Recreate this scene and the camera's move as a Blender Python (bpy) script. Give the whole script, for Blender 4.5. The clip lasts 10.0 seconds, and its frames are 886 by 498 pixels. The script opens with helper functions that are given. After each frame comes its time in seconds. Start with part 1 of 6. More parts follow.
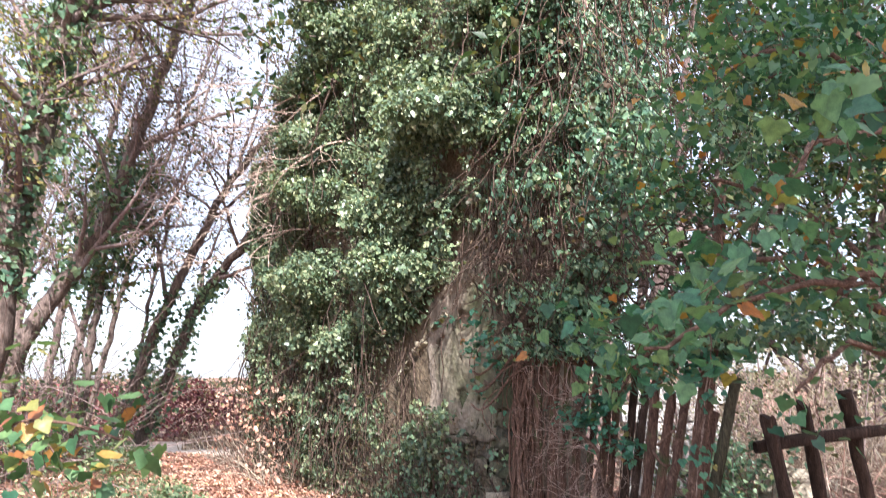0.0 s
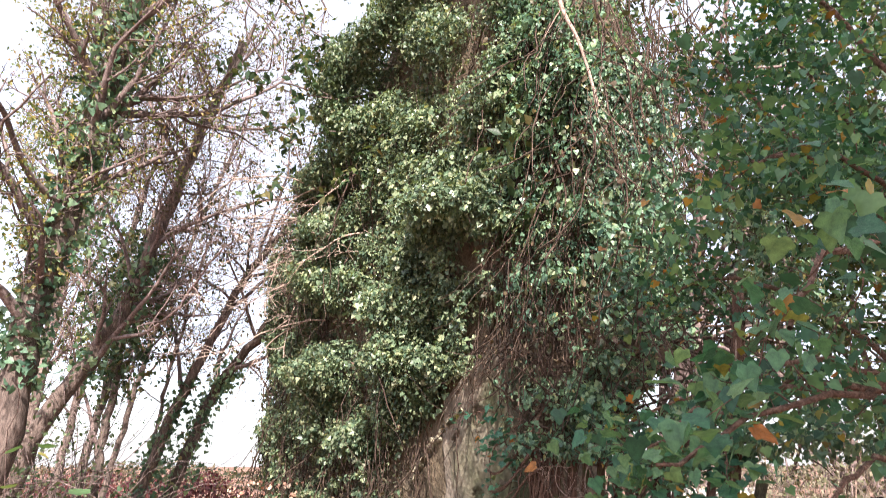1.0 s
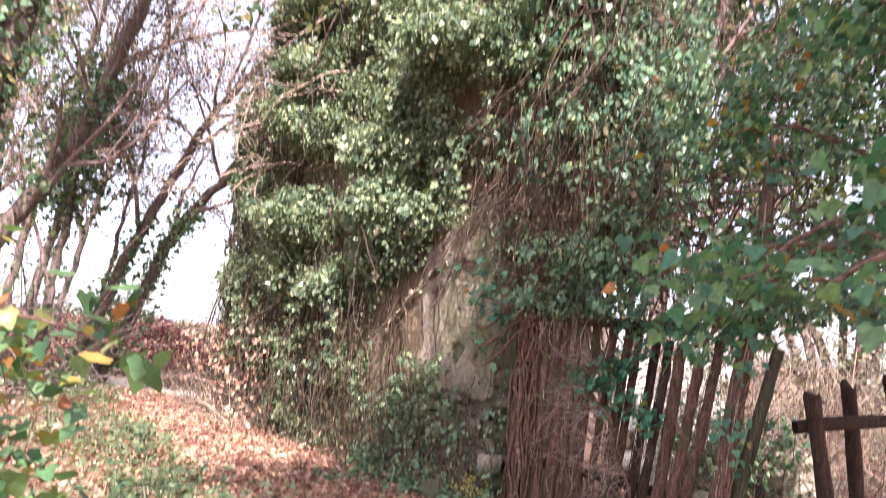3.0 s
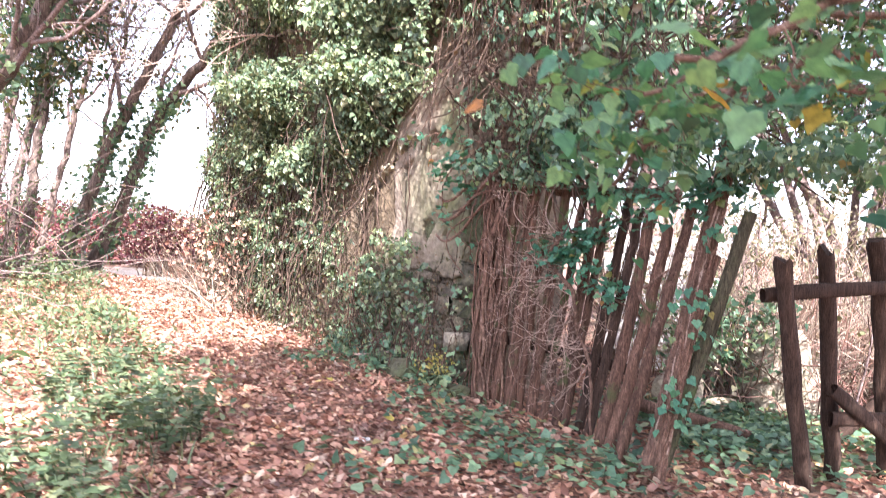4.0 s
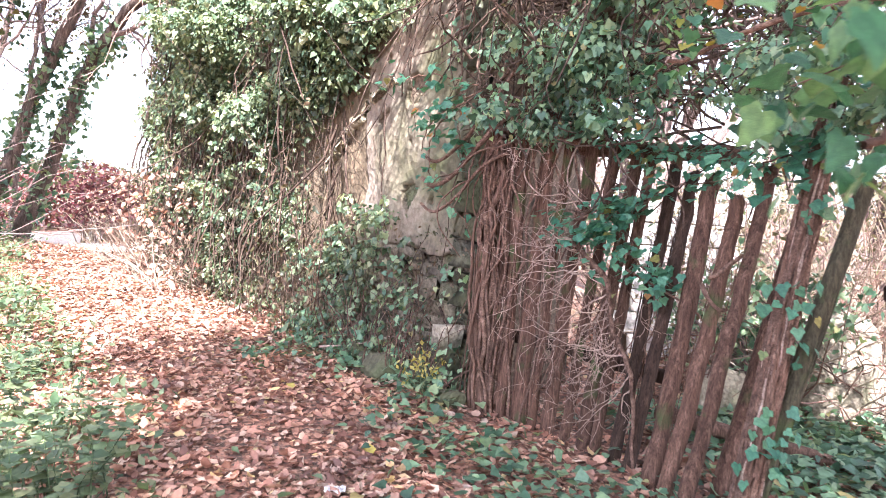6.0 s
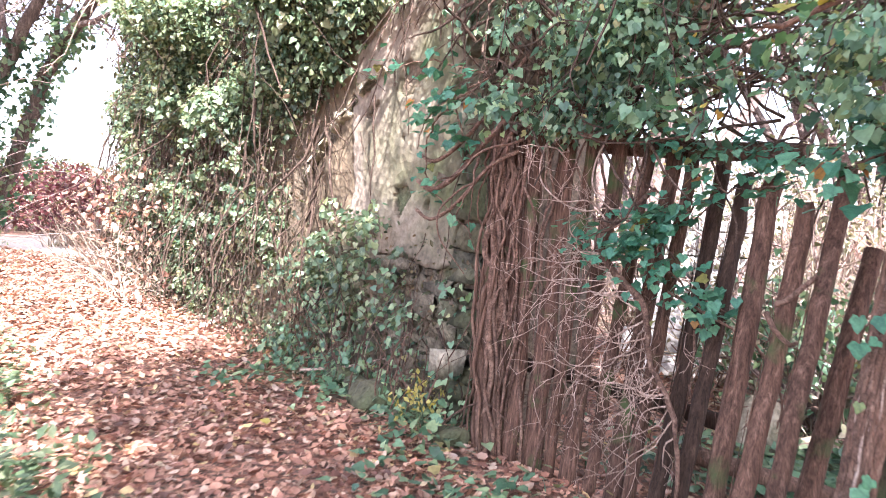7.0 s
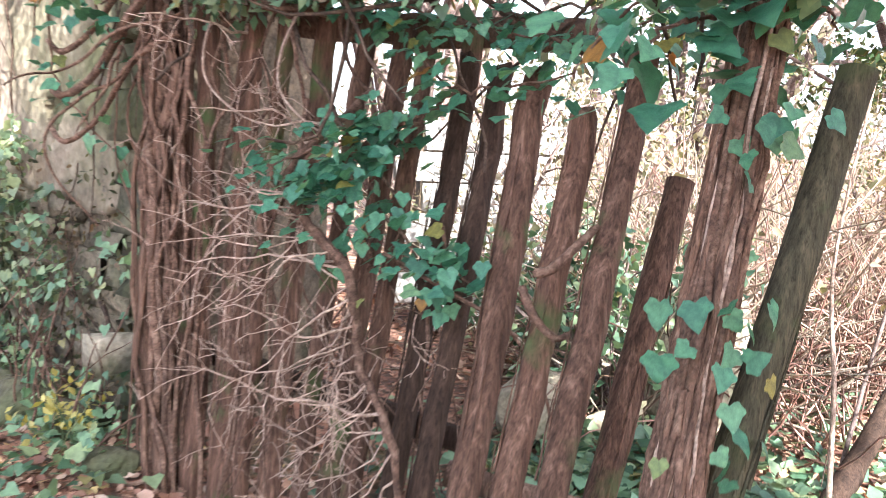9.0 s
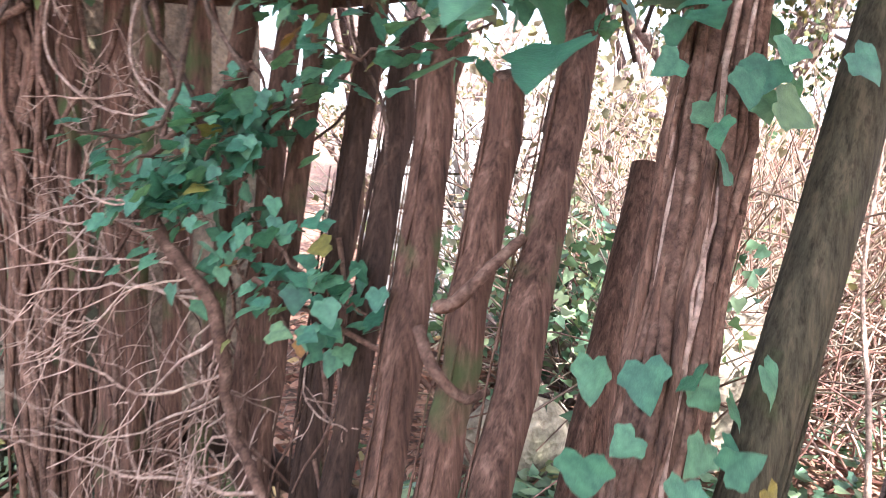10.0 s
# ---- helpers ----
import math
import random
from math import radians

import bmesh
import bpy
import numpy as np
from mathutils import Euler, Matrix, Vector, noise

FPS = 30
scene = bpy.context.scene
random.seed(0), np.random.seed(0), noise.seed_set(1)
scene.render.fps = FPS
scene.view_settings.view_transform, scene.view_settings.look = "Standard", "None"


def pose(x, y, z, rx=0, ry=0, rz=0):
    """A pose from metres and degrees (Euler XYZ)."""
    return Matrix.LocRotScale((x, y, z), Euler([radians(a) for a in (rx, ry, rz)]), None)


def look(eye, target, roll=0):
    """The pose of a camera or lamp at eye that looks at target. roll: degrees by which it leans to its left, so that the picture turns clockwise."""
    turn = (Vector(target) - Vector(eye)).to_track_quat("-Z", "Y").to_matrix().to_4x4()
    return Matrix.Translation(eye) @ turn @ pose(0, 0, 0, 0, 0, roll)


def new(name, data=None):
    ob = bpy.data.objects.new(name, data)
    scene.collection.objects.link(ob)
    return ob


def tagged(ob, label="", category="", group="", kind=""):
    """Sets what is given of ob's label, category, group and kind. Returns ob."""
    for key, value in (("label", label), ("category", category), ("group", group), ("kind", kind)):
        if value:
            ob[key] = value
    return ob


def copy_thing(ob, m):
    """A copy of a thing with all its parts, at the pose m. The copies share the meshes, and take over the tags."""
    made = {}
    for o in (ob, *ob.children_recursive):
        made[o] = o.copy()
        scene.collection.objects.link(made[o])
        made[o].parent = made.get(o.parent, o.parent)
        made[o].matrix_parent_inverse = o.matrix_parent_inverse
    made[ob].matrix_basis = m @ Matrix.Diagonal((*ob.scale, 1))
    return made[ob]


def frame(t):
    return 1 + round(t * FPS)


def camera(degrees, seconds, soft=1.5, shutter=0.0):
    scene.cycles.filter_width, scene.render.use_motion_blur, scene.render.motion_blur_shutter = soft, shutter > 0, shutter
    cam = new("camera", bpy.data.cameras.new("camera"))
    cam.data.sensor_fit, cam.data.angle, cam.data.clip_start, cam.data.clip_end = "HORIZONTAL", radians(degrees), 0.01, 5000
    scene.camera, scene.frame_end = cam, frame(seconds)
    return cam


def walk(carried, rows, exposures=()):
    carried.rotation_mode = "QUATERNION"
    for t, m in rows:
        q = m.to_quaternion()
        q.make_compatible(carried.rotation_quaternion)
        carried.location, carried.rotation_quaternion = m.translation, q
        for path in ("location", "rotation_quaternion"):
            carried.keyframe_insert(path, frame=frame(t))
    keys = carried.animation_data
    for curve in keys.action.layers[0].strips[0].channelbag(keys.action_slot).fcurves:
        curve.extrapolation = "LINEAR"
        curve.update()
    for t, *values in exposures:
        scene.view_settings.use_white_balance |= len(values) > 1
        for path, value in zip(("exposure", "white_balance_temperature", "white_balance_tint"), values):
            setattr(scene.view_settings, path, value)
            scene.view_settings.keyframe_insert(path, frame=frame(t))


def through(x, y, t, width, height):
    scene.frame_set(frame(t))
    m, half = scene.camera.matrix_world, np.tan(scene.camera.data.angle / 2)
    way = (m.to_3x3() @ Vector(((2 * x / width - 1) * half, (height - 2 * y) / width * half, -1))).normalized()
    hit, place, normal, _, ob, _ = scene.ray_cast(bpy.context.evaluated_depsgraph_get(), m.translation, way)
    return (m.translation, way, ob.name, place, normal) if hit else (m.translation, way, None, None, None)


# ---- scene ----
# camera and walk
cam = camera(60.2, 10.0, soft=0.6, shutter=0.5)
PATH = [
    (0, (-0.406, 0.575, 1.662), (-0.324, 2.548, 1.984), -0.6),
    (0.5, (-0.364, 0.587, 1.71), (-0.327, 2.539, 2.144), -0.4),
    (1, (-0.349, 0.596, 1.739), (-0.32, 2.521, 2.282), -0.1),
    (1.5, (-0.398, 0.651, 1.716), (-0.369, 2.557, 2.321), 1.0),
    (2, (-0.526, 0.804, 1.659), (-0.493, 2.704, 2.282), 2.1),
    (2.5, (-0.683, 1.023, 1.59), (-0.58, 2.947, 2.124), 3.0),
    (3, (-0.725, 1.24, 1.518), (-0.564, 3.22, 1.753), 4.2),
    (3.2, (-0.69, 1.33, 1.505), (-0.527, 3.317, 1.660), 4.2),
    (4.3, (-0.041, 1.827, 1.365), (0.068, 3.822, 1.266), 3.4),
    (4.5, (-0.063, 1.95, 1.367), (0.047, 3.943, 1.24), 3.4),
    (5, (-0.17, 2.298, 1.414), (0.019, 4.284, 1.273), 3.0),
    (5.5, (-0.181, 2.657, 1.423), (0.029, 4.64, 1.276), 3.1),
    (5.7, (-0.2, 2.819, 1.441), (0.011, 4.802, 1.287), 3.2),
    (6.8, (-0.296, 3.557, 1.472), (-0.04, 5.534, 1.317), 3.4),
    (7, (-0.245, 3.754, 1.476), (0.014, 5.732, 1.324), 3.4),
    (7.5, (-0.153, 4.183, 1.48), (0.135, 6.153, 1.292), 2.9),
    (7.7, (-0.1, 4.29, 1.507), (0.291, 6.239, 1.29), 1.9),
    (8, (0.039, 4.496, 1.486), (0.655, 6.382, 1.239), 2.2),
    (8.5, (0.329, 4.716, 1.441), (1.035, 6.565, 1.154), 2.5),
    (9, (0.617, 4.957, 1.455), (1.316, 6.802, 1.131), 3.2),
    (9.5, (0.87, 5.19, 1.409), (1.555, 7.043, 1.095), 3.4),
    (10, (1.082, 5.389, 1.439), (1.725, 7.249, 1.083), 0.8),
]
walk(cam, [(t, look(eye, target, roll)) for t, eye, target, roll in PATH],
     [(0, 1.80, 5900, 13), (1, 1.64, 6350, 14), (2, 1.66, 6500, 16), (2.6, 1.95, 6400, 23), (3.0, 2.02, 6300, 22), (4.3, 2.84, 5950, 19), (7.5, 3.0, 5850, 17), (8.5, 3.1, 5950, 7), (9.5, 3.08, 6050, 13), (10, 3.08, 6000, 16)])

# world and sun
SUN = Vector((0.05, -0.74, 0.67)).normalized()
world = bpy.data.worlds.new("sky")
scene.world = world
world.use_nodes = True
wn = world.node_tree
sky = wn.nodes.new("ShaderNodeTexSky")
sky.sky_type, sky.sun_disc = "NISHITA", False
sky.sun_elevation = math.asin(SUN.z)
sky.sun_rotation = math.atan2(SUN.x, SUN.y)
sky.air_density, sky.dust_density, sky.ozone_density = 0.8, 2.5, 0.4
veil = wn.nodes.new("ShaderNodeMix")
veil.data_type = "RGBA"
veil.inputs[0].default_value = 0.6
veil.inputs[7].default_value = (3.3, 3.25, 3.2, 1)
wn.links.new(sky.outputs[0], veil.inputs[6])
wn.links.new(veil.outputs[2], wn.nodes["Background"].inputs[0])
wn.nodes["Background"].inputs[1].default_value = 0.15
sun = new("sun", bpy.data.lights.new("sun", "SUN"))
sun.data.energy, sun.data.angle, sun.data.color = 4.4, radians(0.6), (1.0, 0.93, 0.82)
sun.matrix_world = look(SUN * 50, (0, 0, 0))


# ---- materials ----
def material(name):
    m = bpy.data.materials.new(name)
    m.use_nodes = True
    t = m.node_tree
    return m, t, t.nodes["Principled BSDF"]


def node(t, kind, ins=None, operation=""):
    n = t.nodes.new(kind)
    if operation:
        n.operation = operation
    for k, v in (ins or {}).items():
        if isinstance(v, bpy.types.NodeSocket):
            t.links.new(v, n.inputs[k])
        else:
            n.inputs[k].default_value = v
    return n


def ramp(t, fac, stops):
    r = t.nodes.new("ShaderNodeValToRGB")
    el = r.color_ramp.elements
    while len(el) < len(stops):
        el.new(0.5)
    for e, (p, c) in zip(el, stops):
        e.position, e.color = p, (*c, 1)
    t.links.new(fac, r.inputs[0])
    return r.outputs[0]


def mix(t, fac, a, b, blend="MIX"):
    n = t.nodes.new("ShaderNodeMix")
    n.data_type, n.blend_type = "RGBA", blend
    for sock, v in ((n.inputs[0], fac), (n.inputs[6], a), (n.inputs[7], b)):
        if isinstance(v, bpy.types.NodeSocket):
            t.links.new(v, sock)
        elif isinstance(v, tuple):
            sock.default_value = (*v, 1)
        else:
            sock.default_value = v
    return n.outputs[2]


def leaf_material(name, stops, rough=0.45, through=0.3, per_object=False, glow=(1.25, 1.15, 0.6)):
    """A leaf: colour varied from leaf to leaf, blotches within it, light let through."""
    m, t, b = material(name)
    if per_object:
        pick = node(t, "ShaderNodeObjectInfo").outputs["Random"]
    else:
        pick = node(t, "ShaderNodeNewGeometry").outputs["Random Per Island"]
    col = ramp(t, pick, stops)
    co = node(t, "ShaderNodeTexCoord").outputs["Object"]
    blot = node(t, "ShaderNodeTexNoise", {"Vector": co, "Scale": 40.0, "Detail": 3.0}).outputs[0]
    col = mix(t, 0.75, col, ramp(t, blot, [(0.3, (0.42, 0.42, 0.42)), (0.7, (0.8, 0.8, 0.8))]), "MULTIPLY")
    clump = node(t, "ShaderNodeTexNoise", {"Vector": co, "Scale": 2.6, "Detail": 3.0}).outputs[0]
    col = mix(t, 0.9, col, ramp(t, clump, [(0.34, (0.58, 0.60, 0.62)), (0.64, (1.22, 1.18, 1.08))]), "MULTIPLY")
    t.links.new(col, b.inputs["Base Color"])
    b.inputs["Roughness"].default_value = rough
    b.inputs["Specular IOR Level"].default_value = 0.45
    bump = node(t, "ShaderNodeBump", {"Height": blot, "Strength": 0.25, "Distance": 0.01})
    t.links.new(bump.outputs[0], b.inputs["Normal"])
    tr = node(t, "ShaderNodeBsdfTranslucent", {"Color": mix(t, 1.0, col, glow, "MULTIPLY")})
    ms = node(t, "ShaderNodeMixShader", {0: through, 1: b.outputs[0], 2: tr.outputs[0]})
    t.links.new(ms.outputs[0], t.nodes["Material Output"].inputs[0])
    return m


def bark_material(name, dark, mid, light, scale=(26, 26, 2.6), moss=0.0, bump=0.6, rough=0.9):
    """Fibrous bark or weathered wood: long grain, broad stains, moss."""
    m, t, b = material(name)
    co = node(t, "ShaderNodeTexCoord").outputs["Object"]
    mp = node(t, "ShaderNodeMapping", {"Vector": co, "Scale": scale}).outputs[0]
    grain = node(t, "ShaderNodeTexNoise", {"Vector": mp, "Scale": 1.6, "Detail": 8.0, "Roughness": 0.7, "Distortion": 0.4}).outputs[0]
    fine = node(t, "ShaderNodeTexNoise", {"Vector": mp, "Scale": 5.5, "Detail": 6.0, "Roughness": 0.75}).outputs[0]
    broad = node(t, "ShaderNodeTexNoise", {"Vector": co, "Scale": 3.2, "Detail": 4.0}).outputs[0]
    col = ramp(t, grain, [(0.3, dark), (0.52, mid), (0.72, light)])
    col = mix(t, 0.6, col, ramp(t, broad, [(0.3, (0.38, 0.37, 0.36)), (0.65, (0.85, 0.83, 0.82))]), "MULTIPLY")
    col = mix(t, 0.8, col, ramp(t, fine, [(0.36, (0.35, 0.33, 0.32)), (0.5, (1.0, 1.0, 1.0)), (0.68, (1.5, 1.45, 1.4))]), "MULTIPLY")
    rnd = node(t, "ShaderNodeObjectInfo").outputs["Random"]
    col = mix(t, 0.5, col, ramp(t, rnd, [(0.0, (0.6, 0.58, 0.56)), (1.0, (1.2, 1.12, 1.05))]), "MULTIPLY")
    if moss:
        mm = node(t, "ShaderNodeTexNoise", {"Vector": co, "Scale": 5.0, "Detail": 6.0}).outputs[0]
        col = mix(t, ramp(t, mm, [(0.62 - moss * 0.4, (0, 0, 0)), (0.72 - moss * 0.2, (1, 1, 1))]), col, (0.075, 0.1, 0.04))
    t.links.new(col, b.inputs["Base Color"])
    b.inputs["Roughness"].default_value = rough
    b.inputs["Specular IOR Level"].default_value = 0.2
    both = node(t, "ShaderNodeMath", {0: grain, 1: fine}, operation="ADD").outputs[0]
    bp = node(t, "ShaderNodeBump", {"Height": both, "Strength": bump, "Distance": 0.02})
    t.links.new(bp.outputs[0], b.inputs["Normal"])
    return m


def stone_material(name, a, c, moss=0.3, scale=6.0, green=(0.075, 0.085, 0.042), runs=0.5):
    m, t, b = material(name)
    co = node(t, "ShaderNodeTexCoord").outputs["Object"]
    n1 = node(t, "ShaderNodeTexNoise", {"Vector": co, "Scale": scale, "Detail": 9.0, "Roughness": 0.65}).outputs[0]
    n2 = node(t, "ShaderNodeTexNoise", {"Vector": co, "Scale": scale * 0.28, "Detail": 4.0}).outputs[0]
    n3 = node(t, "ShaderNodeTexVoronoi", {"Vector": co, "Scale": scale * 5}).outputs[0]
    col = ramp(t, n1, [(0.3, a), (0.7, c)])
    rnd = node(t, "ShaderNodeObjectInfo").outputs["Random"]
    col = mix(t, 0.5, col, ramp(t, rnd, [(0.0, (0.62, 0.6, 0.58)), (1.0, (1.15, 1.1, 1.02))]), "MULTIPLY")
    col = mix(t, ramp(t, n2, [(0.62 - moss * 0.35, (0, 0, 0)), (0.74 - moss * 0.2, (1, 1, 1))]), col, green)
    drip = node(t, "ShaderNodeMapping", {"Vector": co, "Scale": (3.5, 3.5, 1.3)}).outputs[0]
    n4 = node(t, "ShaderNodeTexNoise", {"Vector": drip, "Scale": 1.0, "Detail": 6.0, "Roughness": 0.6}).outputs[0]
    col = mix(t, runs, col, ramp(t, n4, [(0.36, (0.42, 0.40, 0.37)), (0.52, (1.0, 1.0, 1.0))]), "MULTIPLY")
    pit = node(t, "ShaderNodeTexNoise", {"Vector": co, "Scale": scale * 4, "Detail": 5.0, "Roughness": 0.7}).outputs[0]
    col = mix(t, 0.7, col, ramp(t, pit, [(0.35, (0.5, 0.48, 0.46)), (0.6, (1.1, 1.1, 1.1))]), "MULTIPLY")
    t.links.new(col, b.inputs["Base Color"])
    b.inputs["Roughness"].default_value = 0.92
    add = node(t, "ShaderNodeMath", {0: n1, 1: n3}, operation="ADD").outputs[0]
    bp = node(t, "ShaderNodeBump", {"Height": add, "Strength": 0.5, "Distance": 0.02})
    t.links.new(bp.outputs[0], b.inputs["Normal"])
    return m


IVY = leaf_material("ivy_leaf", [(0.0, (0.06, 0.13, 0.085)), (0.35, (0.145, 0.28, 0.185)), (0.7, (0.26, 0.42, 0.27)), (0.96, (0.40, 0.52, 0.31)), (1.0, (0.42, 0.34, 0.15))], 0.36, 0.3)
IVY_ONE = leaf_material("ivy_leaf_single", [(0.0, (0.06, 0.21, 0.145)), (0.5, (0.10, 0.31, 0.21)), (0.94, (0.17, 0.40, 0.25)), (0.975, (0.32, 0.28, 0.07)), (1.0, (0.45, 0.17, 0.05))], 0.35, 0.3, True)
SHRUB_ONE = leaf_material("shrub_leaf_single", [(0.0, (0.045, 0.14, 0.095)), (0.45, (0.10, 0.29, 0.175)), (0.95, (0.25, 0.45, 0.22)), (0.975, (0.42, 0.36, 0.07)), (1.0, (0.50, 0.20, 0.06))], 0.30, 0.42, True)
# lighter copy of the ivy leaf, sunshine on the wall put into its colour
IVY_SUN = leaf_material("ivy_sunlit_leaf", [(0.0, (0.085, 0.15, 0.10)), (0.45, (0.20, 0.29, 0.175)), (0.85, (0.36, 0.44, 0.26)), (1.0, (0.52, 0.54, 0.36))], 0.35, 0.27)
SHRUB = leaf_material("shrub_leaf", [(0.0, (0.035, 0.12, 0.075)), (0.5, (0.085, 0.24, 0.14)), (0.93, (0.22, 0.40, 0.18)), (0.965, (0.42, 0.35, 0.06)), (1.0, (0.48, 0.20, 0.06))], 0.36, 0.38)
CROWN = leaf_material("dull_tree_leaf", [(0.0, (0.05, 0.065, 0.045)), (0.4, (0.11, 0.12, 0.06)), (0.7, (0.19, 0.16, 0.10)), (1.0, (0.26, 0.17, 0.13))], 0.5, 0.35)
DEADLEAF = leaf_material("fallen_leaf", [(0.0, (0.17, 0.08, 0.062)), (0.2, (0.38, 0.18, 0.135)), (0.5, (0.60, 0.325, 0.24)), (0.75, (0.74, 0.46, 0.35)), (0.93, (0.86, 0.66, 0.54)), (1.0, (0.80, 0.60, 0.28))], 0.6, 0.12, glow=(1.1, 0.9, 0.7))
WEED = leaf_material("weed_leaf", [(0.0, (0.09, 0.16, 0.085)), (0.6, (0.19, 0.27, 0.15)), (1.0, (0.38, 0.42, 0.25))], 0.45, 0.3)
RUSSET = leaf_material("bramble_leaf", [(0.0, (0.12, 0.032, 0.048)), (0.5, (0.26, 0.08, 0.10)), (0.85, (0.38, 0.16, 0.15)), (1.0, (0.2, 0.24, 0.08))], 0.55, 0.25)
STRAW = leaf_material("dry_stalk", [(0.0, (0.18, 0.10, 0.08)), (0.35, (0.31, 0.21, 0.17)), (0.7, (0.44, 0.35, 0.29)), (1.0, (0.58, 0.51, 0.43))], 0.7, 0.2)
BLOCK = stone_material("limewashed_block", (0.42, 0.41, 0.42), (0.58, 0.57, 0.58), 0.1, 5.0)
TURNING = leaf_material("turning_leaf", [(0.0, (0.06, 0.16, 0.08)), (0.5, (0.13, 0.27, 0.12)), (0.80, (0.20, 0.31, 0.12)), (0.88, (0.46, 0.40, 0.10)), (0.95, (0.50, 0.27, 0.09)), (1.0, (0.34, 0.12, 0.06))], 0.4, 0.35)
BACKLEAF = leaf_material("thicket_leaf", [(0.0, (0.03, 0.07, 0.035)), (0.5, (0.07, 0.13, 0.06)), (0.85, (0.15, 0.18, 0.07)), (1.0, (0.26, 0.2, 0.08))], 0.45, 0.3)
PALELEAF = leaf_material("bleached_leaf", [(0.0, (0.12, 0.13, 0.07)), (0.35, (0.29, 0.25, 0.18)), (0.75, (0.47, 0.41, 0.34)), (1.0, (0.22, 0.26, 0.12))], 0.55, 0.3)
SUNLEAF = leaf_material("sunny_tree_leaf", [(0.0, (0.10, 0.16, 0.06)), (0.5, (0.22, 0.27, 0.10)), (0.8, (0.40, 0.36, 0.12)), (1.0, (0.5, 0.34, 0.2))], 0.5, 0.4)
PAPER = stone_material("crumpled_paper", (0.62, 0.62, 0.64), (0.78, 0.78, 0.8), 0.0, 20.0)
REDCANE = leaf_material("red_cane", [(0.0, (0.16, 0.07, 0.06)), (0.5, (0.36, 0.18, 0.15)), (1.0, (0.62, 0.40, 0.34))], 0.6, 0.1)
YELLOW = leaf_material("yellow_flower", [(0.0, (0.6, 0.5, 0.1)), (1.0, (0.8, 0.72, 0.3))], 0.5, 0.3)
BARK = bark_material("red_fibrous_bark", (0.075, 0.046, 0.037), (0.205, 0.125, 0.096), (0.41, 0.275, 0.215))
WOOD = bark_material("weathered_stake_wood", (0.05, 0.029, 0.023), (0.16, 0.093, 0.07), (0.335, 0.215, 0.168), moss=0.1)
GREENWOOD = bark_material("algae_green_post_wood", (0.035, 0.035, 0.025), (0.085, 0.08, 0.055), (0.16, 0.14, 0.10), moss=0.2)
DARKWOOD = bark_material("dark_rotten_wood", (0.025, 0.017, 0.014), (0.06, 0.038, 0.03), (0.12, 0.08, 0.06))
VINE = bark_material("vine_bark", (0.075, 0.046, 0.038), (0.20, 0.125, 0.098), (0.40, 0.28, 0.225), (14, 14, 14))
OLDSTEM = bark_material("old_ivy_stem_bark", (0.04, 0.029, 0.025), (0.115, 0.08, 0.064), (0.28, 0.205, 0.165), (14, 14, 14))
TWIG = bark_material("dead_twig_bark", (0.24, 0.165, 0.14), (0.47, 0.355, 0.305), (0.70, 0.58, 0.51), (16, 16, 16), bump=0.3)
PALETWIG = bark_material("sunbleached_bough_bark", (0.36, 0.27, 0.23), (0.60, 0.48, 0.42), (0.82, 0.71, 0.63), (16, 16, 16), bump=0.3)
TRUNK = bark_material("tree_bark", (0.08, 0.063, 0.058), (0.21, 0.165, 0.15), (0.40, 0.33, 0.30), (14, 14, 2.5))
GREYTWIG = bark_material("bare_twig_bark", (0.12, 0.09, 0.09), (0.28, 0.215, 0.21), (0.48, 0.40, 0.385), (12, 12, 12), bump=0.2)
STONE = stone_material("wall_stone", (0.12, 0.10, 0.075), (0.29, 0.245, 0.19), 0.35, 7.0, (0.10, 0.11, 0.05))
CORE = stone_material("wall_rubble", (0.10, 0.08, 0.06), (0.24, 0.18, 0.13), 0.2, 9.0)
PLASTER = stone_material("lime_plaster", (0.17, 0.14, 0.113), (0.315, 0.265, 0.22), 0.34, 3.6, (0.10, 0.105, 0.05), 0.7)
BROWNCOAT = stone_material("brown_lime_coat", (0.10, 0.075, 0.05), (0.22, 0.17, 0.115), 0.3, 4.5, (0.10, 0.10, 0.045), 0.8)
# pale colour that stands for the sun streak across the plaster
SUNSTREAK = stone_material("sun_streak_pale", (0.50, 0.43, 0.30), (0.72, 0.65, 0.50), 0.0, 9.0)
QUOIN = stone_material("mossy_quoin", (0.06, 0.055, 0.04), (0.15, 0.135, 0.09), 0.7)
PALESTONE = stone_material("pale_limestone", (0.25, 0.22, 0.17), (0.43, 0.38, 0.31), 0.15, 7.0)


